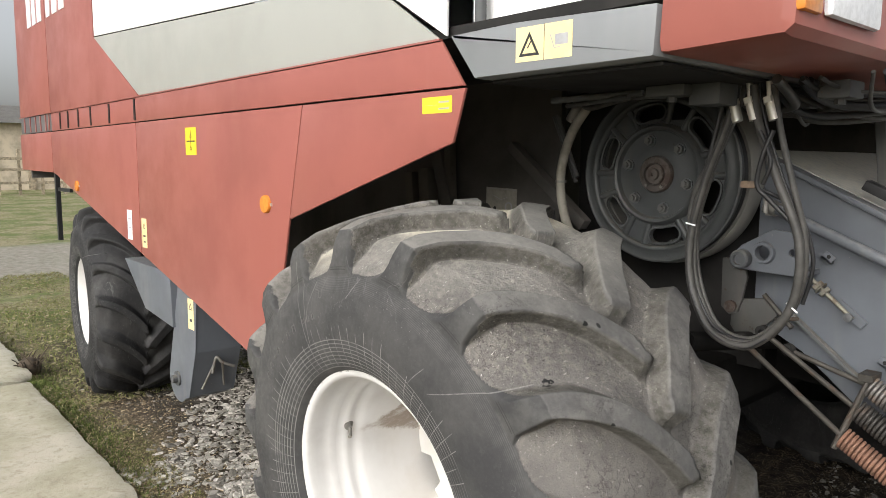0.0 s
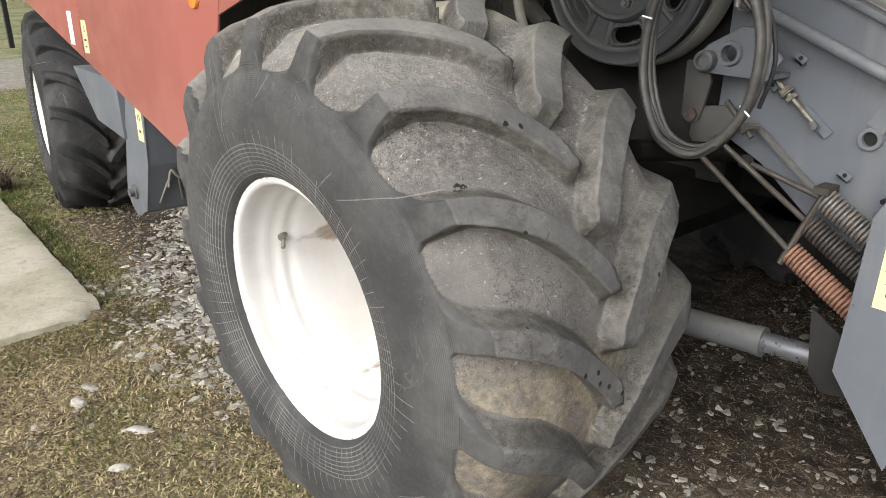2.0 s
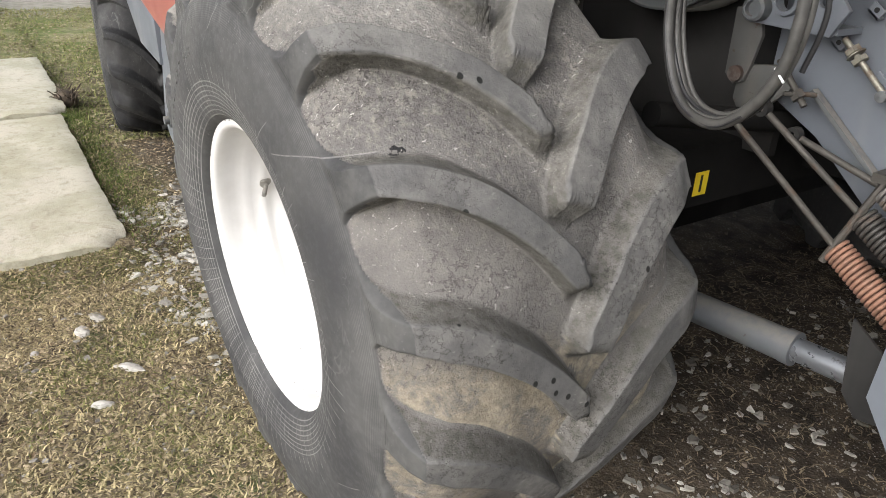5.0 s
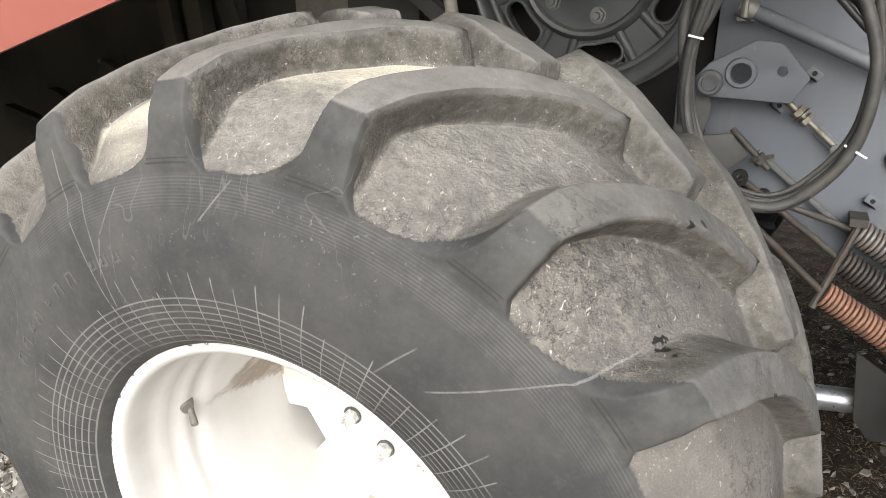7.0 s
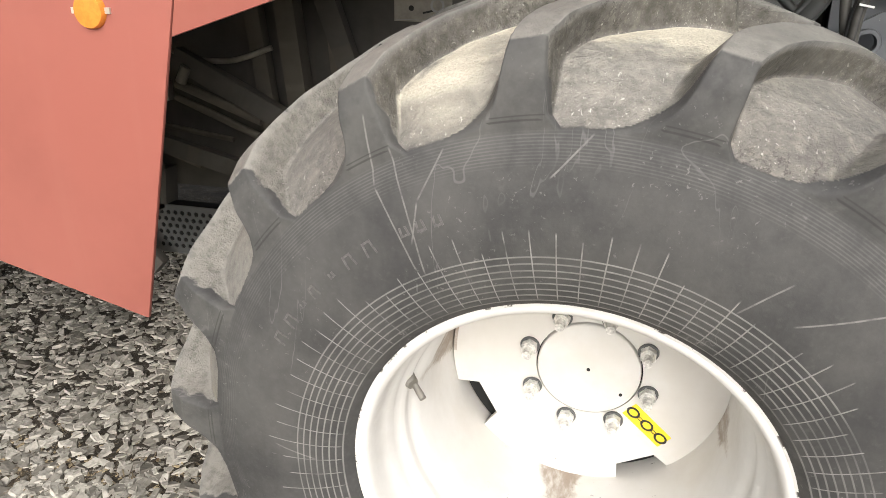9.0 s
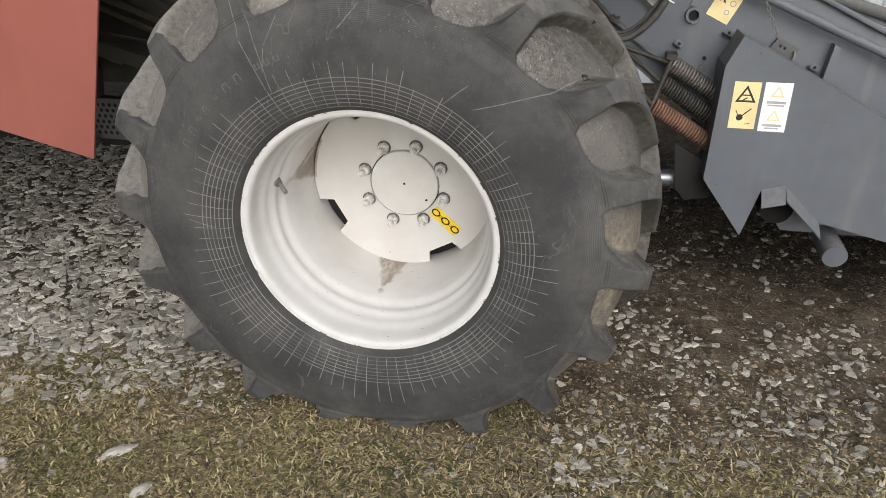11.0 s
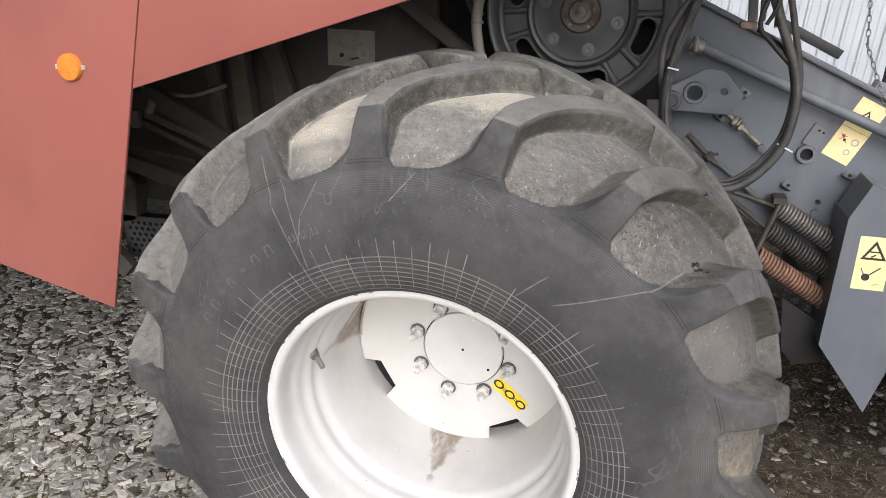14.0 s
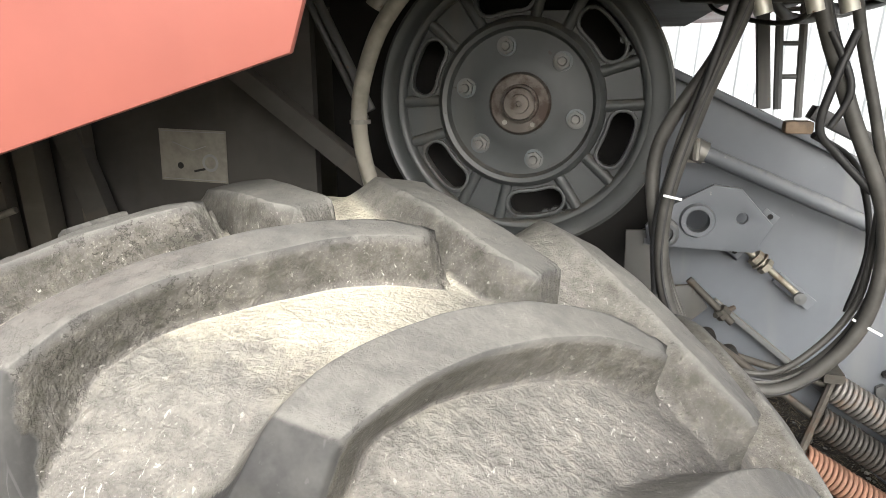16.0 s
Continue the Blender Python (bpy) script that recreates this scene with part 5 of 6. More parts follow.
part("pivot_back", box(B(), .47, .70, 1.126, FY, 1.316, 1.33), GREY, piv, smooth=None)
# link and cover below the pivot
bm = plate(B(), [(.431, 1.345), (.50, 1.35), (.517, 1.289), (.503, 1.215), (.490, 1.172), (.462, 1.160), (.434, 1.184)], 1.128, 1.14, (), .002)
lk = part("link", bm, OILY, feeder, "dusty steel link", 30)
bm = revolve(B(), [(.020, .0), (.020, -.012), (0, -.014)], 16, (.469, 1.128, 1.189))
part("link_bolt", bm, RUSTYSTEEL, lk, smooth=40)
bm = plate(B(), [(.462, 1.124), (.494, 1.082), (.535, 1.095), (.615, 1.178), (.580, 1.228), (.498, 1.216), (.465, 1.20)], 1.141, 1.153, (), .003)
part("cam_plate", bm, OILY, feeder, "stained cam plate", 30)
bm = rod(B(), (.57, 1.14, 1.24), (.665, 1.13, 1.15), .008, 10)
hexhead(bm, (.65, 1.128, 1.165), .017, .02, (-.7, 0, .7))
rod(bm, (.625, 1.10, 1.175), (.67, 1.16, 1.175), .006, 8)
part("adjuster", bm, RODDARK, feeder, "rusty adjusting screw", 40)
# adjusting bolt on the side plate
bm = rod(B(), (.684, 1.19, 1.305), (.815, 1.19, 1.195), .0072, 12)
hexhead(bm, (.706, 1.19, 1.2865), .0185, .013, (.76, 0, -.65))
hexhead(bm, (.727, 1.19, 1.2690), .0185, .012, (.76, 0, -.65))
hexhead(bm, (.7185, 1.19, 1.2765), .0215, .003, (.76, 0, -.65), 18)
part("tension_bolt", bm, DULLBOLT, feeder, "dull tension bolt with two nuts", 40)
bm = box(B(), -.05, .05, -.003, .003, -.014, .014, .001)
part("bolt_tab", bm, GREY, feeder, "flat bracket", None, at=Matrix.Translation((.80, 1.215, 1.205)) @ Matrix.Rotation(radians(38), 4, 'Y'))
bm = revolve(B(), [(.013, 0), (.013, -.01), (0, -.012)], 16, (.805, 1.185, 1.200))
part("bolt_head", bm, BOLTGREY, feeder, "worn bolt head", 40)
# tube end
bm = revolve(B(), [(.0195, .0), (.0195, -.020), (.029, -.020), (.0305, -.016), (.0305, .0)], 32, (.945, FY, 1.183))
tube_end = part("tube_end", bm, GREY, feeder, "open tube end", 40)
# black disc in place of the shaded inside of the tube
part("bore", rod(B(), (.945, FY - .001, 1.183), (.945, FY - .004, 1.183), .0195, 24), DARK, tube_end, smooth=None)
# bent tab and small lugs
flat_tab = part("flat_tab", plate(B(), [(.957, 1.285), (1.002, 1.262), (.972, 1.198), (.927, 1.221)], FY - .012, FY - .002, (), .001), GREY, feeder, "flat grey bracket", None)
for x, z in ((.971, 1.262), (.985, 1.255)):
    part("tab_hole", rod(B(), (x, FY - .012, z), (x, FY - .0128, z), .004, 10), DARK, flat_tab, smooth=None)
part("end_rib", plate(B(), [(1.452, 1.10), (1.475, 1.09), (1.455, .93), (1.430, .94)], FY - .05, FY, (), .002), GREY, feeder, "grey welded rib", 30)
for x, z, d in ((.725, 1.363, 35), (.66, 1.283, 35), (.90, 1.068, 30), (1.075, 1.115, 30), (1.40, 1.00, 30), (1.395, .935, 20)):
    at = Matrix.Translation((x, FY, z)) @ Matrix.Rotation(radians(d), 4, 'Y')
    bm = box(B(), -.017, .017, -.024, 0, -.003, .003, .001)
    box(bm, -.017, .017, -.024, -.020, -.003, .022, .001)
    tab = part("tab", bm, GREY, feeder, "small welded tab", 30, at=at)
    part("tab_hole", rod(B(), (0, -.0245, .012), (0, -.0255, .012), .006, 10), DARK, tab, smooth=None, at=at)
for x, z in ((1.006, .985), (1.008, 1.025)):
    part("bolt_head", hexhead(B(), (x, FY, z), .016 if z < 1 else .008, .012), BOLTGREY if z < 1 else DARK, feeder, "bolt head", 30)
# latch plate with the chain end
chain_at = Matrix.Translation((1.285, FY - .020, 1.065)) @ Matrix.Rotation(radians(26), 4, 'Y')
bm = plate(B(), [(-.052, -.030), (.052, -.030), (.044, .032), (-.044, .032)], -.006, .004, (circle(-.022, .010, .005, 10), circle(-.004, .010, .005, 10)), .0015)
box(bm, -.045, .045, -.004, .020, .028, .034)
chain_plate = part("chain_plate", bm, DARKGREY, feeder, "small grey plate that holds the chain", 30, at=chain_at)
part("hook", tube(B(), [(.030, -.014, .020), (.040, -.018, .004), (.044, -.014, -.016), (.038, -.010, -.040)], .004, 8), OLDSTEEL, chain_plate, "bent chain hook", 50, at=chain_at)
# warning label on the side plate
sticker(feeder, 1.075, 1.262, .090, .205, -26, FY - .001, CREAM, "cream two-field warning label", (("tri", PRINT, 0, .27, .50), ("line", PRINT, -.06, .21, .06, .30, .03), ("line", PRINT, -.5, .02, .5, .02, .012), ("dot", REDPRINT, -.22, -.12, .055), ("dot", PRINT, -.12, -.17, .05), ("line", PRINT, -.34, -.10, -.02, -.20, .022), ("line", REDPRINT, -.30, -.20, -.10, -.10, .02), ("ring", GREYPRINT, .24, -.14, .13), ("ring", GREYPRINT, .20, -.32, .11)))


def spring(p, q, r, wire, turns, material, label):
    """A coil spring between two points."""
    p, q = Vector(p), Vector(q)
    d = (q - p)
    u = d.normalized().orthogonal().normalized()
    w = d.normalized().cross(u)
    pts = [p + d * (i / (turns * 14)) + r * (math.cos(2 * math.pi * i / 14) * u + math.sin(2 * math.pi * i / 14) * w) for i in range(turns * 14 + 1)]
    bm = tube(B(), pts, wire, 7, smoothed=False)
    rod(bm, p, q, r * .55, 10)
    return part("spring", bm, material, feeder, label, 60)


SD = Vector((.165, 0.0, -.098)) * 1.4
for p, mat, label in (((.885, 1.165, 1.010), GREYSPRING, "dusty coil spring"), ((.862, 1.150, .935), DARKSPRING, "dark coil spring"), ((.835, 1.125, .852), RUSTSPRING, "rusty orange coil spring")):
    spring(p, Vector(p) + SD, .029, .0052, 22, mat, label)
bm = rod(B(), (.815, 1.115, .815), (.885, 1.150, 1.035), .0095, 8)
box(bm, .86, .90, 1.13, 1.20, 1.03, 1.05)
part("spring_bar", bm, RODDARK, feeder, "cross bar of the springs", 40)
for a, b in (((.568, 1.000, 1.117), (.835, 1.125, .852)), ((.606, 1.063, 1.139), (.862, 1.150, .935)), ((.663, 1.123, 1.082), (.885, 1.165, 1.010))):
    rod_part = part("spring_rod", rod(B(), a, b, .0085, 10), RODDARK, feeder, "dark spring rod", 50)
    eye = revolve(B(), [(.008, -.011), (.019, -.011), (.019, .011), (.008, .011)], 20, a, True)
    part("rod_eye", eye, UNDERSIDE, rod_part, "black rod eye", 40)
part("lower_rail", box(B(), -.21, .21, -.012, .012, -.006, .006, .001), DARKGREY, feeder, "narrow rail", 30, at=Matrix.Translation((.80, 1.205, 1.045)) @ Matrix.Rotation(radians(38), 4, 'Y'))
part("torsion_tube", rod(B(), (.50, .80, 1.13), (.54, 1.30, 1.06), .030, 14), AXLEBLACK, feeder, "dark cross tube", 50)

# lift cylinder
cyl = part("lift_cylinder", rod(B(), (.20, 1.10, .50), (.790, 1.150, .540), .044, 24), GRIMY, feeder, "grey hydraulic lift cylinder", 50)
part("gland", rod(B(), (.770, 1.150, .5385), (.800, 1.152, .5405), .047, 24), GRIMY, cyl, smooth=50)
part("piston_rod", rod(B(), (.795, 1.152, .540), (.945, 1.163, .550), .033, 24), ROD, cyl, "oily chromed piston rod", 50)
bm = rod(B(), (.94, 1.163, .550), (.99, 1.166, .553), .032, 14)
box(bm, .975, 1.06, 1.13, 1.20, .515, .59, .012)
part("rod_eye", bm, OLDSTEEL, cyl, "dark rod eye", 40)
bm = plate(B(), [(.93, .72), (1.06, .64), (1.09, .50), (1.00, .48), (.955, .53)], 1.10, 1.11, (), .002)
part("cylinder_bracket", bm, UNDERSIDE, feeder, "grey bracket behind the guard", 30)

# ---- folded guard with labels ----
GY = 1.010
GPTS = [(1.103, 1.145), (1.056, 1.035), (1.045, .606), (1.214, .384), (1.262, .578), (1.345, .600), (1.490, .462), (2.20, .30), (2.20, .58), (1.462, .960)]
guard = part("side_guard", plate(B(), GPTS, GY, GY + .004), GREY, feeder, "grey folded sheet guard", None)
bm = B()


def fold(bm, a, b, depth, y=GY, dx=0, dz=0):
    vs = [bm.verts.new((a[0], y, a[1])), bm.verts.new((b[0], y, b[1])), bm.verts.new((b[0] + dx, y + depth, b[1] + dz)), bm.verts.new((a[0] + dx, y + depth, a[1] + dz))]
    f = bm.faces.new(vs)
    ex = bmesh.ops.extrude_face_region(bm, geom=[f])["geom"]
    bm.normal_update()
    off = f.normal * .004
    for v in ex:
        if isinstance(v, bmesh.types.BMVert):
            v.co -= off


for i in (0, 1, 8):
    fold(bm, GPTS[i], GPTS[(i + 1) % 10], .16 if i != 1 else .19, GY + .0045)
fold(bm, GPTS[9], GPTS[0], .16, GY + .0045)
part("guard_fold", bm, GREY, guard, "bent edge of the guard", None)
bm = B()
fold(bm, (1.262, .580), (1.345, .602), -.055, dz=-.055)
fold(bm, (1.345, .602), (1.490, .464), -.055, dz=-.045, dx=.004)
part("guard_lip", bm, GREY, guard, "bent out lip", None)
sticker(guard, 1.145, .899, .092, .172, 0, GY, CREAM, "cream crushing hazard label", (("tri", PRINT, 0, .25, .78), ("line", PRINT, -.14, .22, .14, .22, .05), ("line", PRINT, -.08, .12, .06, .17, .05), ("dot", PRINT, -.12, -.26, .13), ("line", PRINT, -.1, -.25, .28, -.06, .045), ("line", PRINT, -.3, -.1, -.18, -.22, .03), ("line", PRINT, .1, -.4, .3, -.38, .02)))
sticker(guard, 1.251, .897, .094, .180, 0, GY, WHITELABEL, "white label with two warning signs", (("tri", CREAM, 0, .32, .5), ("bar", GREYPRINT, 0, .1, .7, .05), ("bar", GREYPRINT, 0, .04, .6, .03), ("tri", CREAM, 0, -.16, .5), ("bar", GREYPRINT, 0, -.37, .7, .05), ("bar", GREYPRINT, 0, -.43, .5, .03)))
for x, z in ((1.118, 1.09), (1.072, 1.0), (1.17, 1.085), (1.10, .585), (1.36, .99), (1.055, .80)):
    part("screw", hexhead(B(), (x, GY, z), .0055, .003, n=8), GREY, guard, smooth=None)
bm = rod(B(), (1.335, 1.03, .50), (1.335, 1.25, .50), .062, 24)
part("drive_shaft", bm, AXLEBLACK, feeder, "dark worn shaft", 50)
bm = rod(B(), (1.575, 1.00, .33), (1.56, 1.5, .40), .046, 24)
part("pipe", bm, GREY, feeder, "grey pipe end", 50)
part("lower_plate", plate(B(), [(1.25, .56), (1.75, .47), (1.75, .36), (1.40, .36)], 1.16, 1.17), GREY, feeder, "grey inner plate", None)

# ---- hoses and cables ----


def hose(pts, r, material=HOSE, label="black hydraulic hose", name="hydraulic_hose", parent=None):
    return part(name, tube(B(), pts, r, 12, 8), material, parent or harvester, label, 60)


loop = [(.672, .780, 1.86), (.690, .780, 1.76), (.745, .782, 1.62), (.812, .783, 1.455), (.808, .783, 1.30), (.745, .786, 1.195), (.668, .788, 1.152), (.570, .80, 1.180), (.500, .815, 1.30), (.488, .82, 1.45), (.530, .82, 1.62), (.590, .82, 1.79), (.61, .82, 1.90)]
hose(loop, .0118, label="thick dusty hydraulic hose in a hanging loop")
l2 = [(x + .004, y + .020, z + .009) for x, y, z in loop]
l2[0], l2[1], l2[2], l2[3] = (.720, .79, 1.86), (.745, .79, 1.74), (.785, .79, 1.60), (.822, .80, 1.45)
hose(l2, .0085)
l3 = [(x + .008 * math.sin(i), y + .034, z + .016) for i, (x, y, z) in enumerate(loop)]
hose(l3[3:], .006, label="thin black hose")
rng = random.Random(21)
for i in range(5):
    ox, oy, oz = rng.uniform(-.007, .008), rng.uniform(-.010, .020), rng.uniform(-.006, .012)
    first, last = (5, 13) if i < 3 else (0, 9)
    hose([(x + ox + rng.uniform(-.006, .006), y + oy, z + oz + rng.uniform(-.008, .008)) for x, y, z in loop[first:last]], rng.choice((.0032, .0042, .0055)), rng.choice((BLACK, HOSE, HOSE)), "thin cable tied along the hoses", "cable")
hose([(.515, .84, 1.24), (.482, .85, 1.38), (.47, .86, 1.55), (.56, .85, 1.72), (.62, .84, 1.88)], .012)
hose([(.585, .80, 1.86), (.535, .815, 1.66), (.478, .83, 1.45), (.482, .83, 1.30)], .007, BLACK, "thin cable", "cable")
hose([(.735, .77, 1.74), (.715, .765, 1.68), (.700, .77, 1.60), (.73, .78, 1.56), (.79, .79, 1.50)], .0065, BLACK, "thin tied cable", "cable")
hose([(.70, .77, 1.74), (.735, .765, 1.66), (.715, .77, 1.60)], .0055, BLACK, "thin tied cable", "cable")
hose([(.70, .80, 1.585), (.78, .84, 1.53), (.82, .86, 1.40), (.80, .86, 1.28)], .0055, BLACK, "thin cable", "cable")
part("cable_joint", box(B(), .652, .694, .772, .80, 1.588, 1.608, .006), plain("rusty_bracket", (0.115, 0.080, 0.052), 0.7, 0.4, 40), harvester, "rusty brown cable bracket", 30)
for c, d in (((.808, .775, 1.283), (.019, -.012, -.008)), ((.497, .800, 1.478), (.015, .0, -.003))):
    bm = rod(B(), Vector(c) - Vector(d), Vector(c) + Vector(d), .0024, 8)
    part("cable_tie", bm, WHITETIE, harvester, "white cable tie", 40)
hose([(.03, .93, 1.86), (-.055, .93, 1.75), (-.098, .93, 1.60), (-.075, .935, 1.45), (-.03, .95, 1.36), (.02, .97, 1.30)], .0165, PALEHOSE, "pale dusty hose beside the pulley")
bm = revolve(B(), [(.0185, -.004), (.0185, .004), (.021, .004), (.021, -.004)], 14, (0, 0, 0), True)
part("hose_clip", bm, OLDSTEEL, harvester, "wire clip", None, at=Matrix.Translation((-.096, .93, 1.585)) @ Matrix.Rotation(radians(90), 4, 'X'))
for x, y in ((.672, .78), (.720, .79), (.605, .82)):
    bm = rod(B(), (x + .008, y, 1.768), (x - .006, y, 1.815), .0145, 12)
    rod(bm, (x - .006, y, 1.815), (x - .012, y, 1.868), .009, 10)
    hexhead(bm, (x - .006, y, 1.813), .018, .016, (-.3, 0, 1))
    part("hose_fitting", bm, ZINC, harvester, "zinc hose fitting", 40)
bm = rod(B(), (.512, .78, 1.842), (.512, .78, 1.870), .021, 12)
hexhead(bm, (.512, .78, 1.830), .017, .012, (0, 0, 1))
rod(bm, (.512, .78, 1.815), (.512, .78, 1.832), .011, 10)
part("oil_fitting", bm, ZINC, harvester, "zinc oil fitting", 40)
part("valve_block", box(B(), .53, .62, .70, .80, 1.81, 1.875, .006), DARKGREY, harvester, "dark valve block", 30)
for a, b, r in (((.05, .70, 1.85), (.36, .74, 1.86), .010), ((.03, .80, 1.84), (.34, .70, 1.845), .008), ((.20, .9, 1.865), (.60, .9, 1.86), .010)):
    part("pipe", rod(B(), a, b, r, 10), DARKGREY, harvester, "dark hydraulic pipe", 50)
hose([(-.01, .92, 1.86), (.08, .86, 1.835), (.22, .80, 1.845), (.36, .78, 1.865)], .010)
hose([(.55, .86, 1.86), (.62, 1.0, 1.80), (.75, 1.3, 1.82), (.80, 1.7, 1.85)], .012)
hose([(.60, .9, 1.87), (.70, 1.1, 1.78), (.85, 1.4, 1.80), (.95, 1.9, 1.84)], .010)
hose([(.66, .9, 1.87), (.80, 1.2, 1.79), (.98, 1.6, 1.83)], .008)
bm = rod(B(), (-.060, .93, 1.800), (-.020, .93, 1.858), .0185, 14)
hexhead(bm, (-.030, .93, 1.842), .025, .016, (.55, 0, .83))
part("hose_fitting", bm, OLDSTEEL, harvester, "dirty hose fitting", 40)
# cables and hoses bundled below the platform
rng = random.Random(9)
for i in range(13):
    x0, y0 = .56 + .62 * rng.random(), .70 + .16 * rng.random()
    sag, turn = .075 * rng.random() ** 2, rng.uniform(-.16, .22)
    pts = [(x0, y0, 1.864), (x0 + turn * .3 + rng.uniform(-.03, .03), y0 + .16, 1.842 - sag), (x0 + turn, y0 + rng.uniform(.32, .5), 1.838 - sag * rng.uniform(.3, 1)), (x0 + turn * 1.2 + rng.uniform(-.12, .12), y0 + .85, 1.864)]
    hose(pts, rng.choice((.005, .007, .010, .013)), rng.choice((BLACK, HOSE, HOSE)), "dark cable below the platform", "cable")
for x, y, w, d, z in ((.62, 1.02, .10, .07, .055), (.80, .86, .08, .10, .045), (.93, 1.15, .07, .12, .05), (.42, .66, .12, .08, .03)):
    bm = box(B(), x, x + w, y, y + d, 1.866 - z, 1.866, .006)
    hexhead(bm, (x + w / 2, y + d / 2, 1.866 - z), .014, .014, (0, 0, -1))
    part("valve_block", bm, DARKGREY, harvester, "dark hydraulic block", 30)
# thin dark sheet stands in for the shade below the platform
part("cab_underside", box(B(), .18, .70, .30, 3.45, 1.866, 1.874), UNDERSIDE, harvester, "underside of the platform, coloured dark for shade", None)
part("upright", box(B(), -.015, .015, -.015, .015, -.22, .22, .003), DARKGREY, feeder, "grey upright", 30, at=Matrix.Translation((.735, 1.55, 1.80)) @ Matrix.Rotation(radians(-6), 4, 'Y'))
bm = rod(B(), (.79, 1.55, 1.58), (.76, 1.55, 2.0), .010, 8)
rod(bm, (.84, 1.55, 1.56), (.82, 1.55, 2.0), .010, 8)
for z in (1.66, 1.74, 1.82):
    rod(bm, (.785, 1.55, z), (.835, 1.55, z), .006, 8)
part("ladder_frame", bm, DARKGREY, feeder, "small dark frame", 40)


def chain(a, b, n, parent):
    a, b = Vector(a), Vector(b)
    for i in range(n):
        p = a + (b - a) * (i / n)
        at = Matrix.Translation(p) @ (b - a).to_track_quat('Z', 'Y').to_matrix().to_4x4() @ Matrix.Rotation(radians(90 * (i % 2)), 4, 'Z')
        part("chain_link", LINK, None, parent, at=at)


bm = B()
pts = [(.0055 * math.cos(t), 0, .012 * math.sin(t)) for t in np.linspace(0, 2 * math.pi, 13)]
tube(bm, pts, .0018, 5, smoothed=False)
LINK = mesh_of("chain_link", bm, OLDSTEEL, 60)
chain((.985, 1.10, 1.90), (1.035, 1.10, 1.53), 19, feeder)
chain((1.035, 1.10, 1.53), (1.12, 1.12, 1.36), 10, feeder)
chain((1.12, 1.12, 1.36), (1.26, 1.15, 1.09), 14, feeder)

# parts of the header behind the feeder house
header = thing("header_frame", 1.6, 2.5, 0.0, "grey header coupling parts behind the feeder house", "machine part")
part("post", rod(B(), (1.458, 2.5, 1.20), (1.466, 2.5, 1.370), .016, 14), BLACK, header, "black handle", 50)
part("arm", box(B(), -.35, .35, -.04, .04, -.035, .035, .006), GREY, header, "grey arm", 30, at=Matrix.Translation((1.72, 2.45, 1.13)) @ Matrix.Rotation(radians(24), 4, 'Y'))
part("arm", rod(B(), (1.45, 2.40, 1.235), (2.1, 2.40, 1.04), .030, 14), DARKGREY, header, "dark tube", 50)
part("coupling", rod(B(), (1.55, 2.36, 1.16), (1.60, 2.36, 1.20), .028, 14), ZINC, header, "zinc coupling", 40)
part("header_hose", tube(B(), [(1.30, 2.4, 1.28), (1.38, 2.4, 1.22), (1.5, 2.38, 1.15), (1.7, 2.36, 1.10)], .010, 8), HOSE, header, "thin hose", 60)
part("header_beam", box(B(), 1.2, 4.0, 2.55, 2.75, .30, .95, .01), GREY, header, "grey beam", 30)

# ---- straw elevator foot and step box ahead of the rear wheel ----
EY = .300
foot = [(-2.10, 1.15), (-1.89, 1.15), (-1.945, .672), (-2.050, .405)] + [(-2.19 + .125 * math.cos(radians(a)), .478 + .125 * math.sin(radians(a))) for a in range(-45, -196, -15)]
bm = plate(B(), foot, EY, EY + .006, (), .001)
elev = part("elevator_foot", bm, GREY, harvester, "grey grain elevator foot", 30)
part("elevator_case", plate(B(), [(x * .985 - .032, z * .97 + .016) for x, z in foot], EY + .006, .55), GREY, elev, "dark grey elevator casing", None)
bm = revolve(B(), [(.040, .0), (.040, -.010), (.022, -.012), (.022, -.035), (0, -.036)], 20, (-2.19, EY, .482))
part("elevator_shaft", bm, DARKGREY, elev, "shaft end", 40)
bm = tube(B(), [(-1.975, EY + .10, .54), (-1.945, EY + .11, .63), (-1.935, EY + .14, .60), (-1.93, EY + .20, .57)], .008, 8)
tube(bm, [(-2.02, EY + .06, .45), (-1.965, EY + .11, .60)], .006, 8)
tube(bm, [(-2.02, EY + .18, .45), (-1.965, EY + .15, .60)], .006, 8)
part("latch", bm, OLDSTEEL, elev, "wire spring latch", 50)
sticker(elev, -1.985, .868, .072, .16, 0, EY, CREAM, "cream warning label", (("tri", PRINT, 0, .26, .62), ("line", PRINT, -.2, -.2, .2, -.2, .2)))
bm = plate(B(), [(-2.95, 1.06), (-2.62, .80), (-2.20, .76), (-2.22, 1.06)], .285, .60, (), .006)
part("step_box", bm, GREY, harvester, "grey sheet metal box", 30)
part("mud_post", box(B(), -4.375, -4.335, .25, .28, 1.05, 1.56), BLACK, harvester, "dark post", None)
part("mud_arm", box(B(), -4.36, -4.0, .26, .28, 1.42, 1.445), BLACK, harvester, "dark arm", None)
part("rear_axle", box(B(), -3.95, -3.65, .60, 3.1, .47, .76), INNER, harvester, "dark rear axle", None)


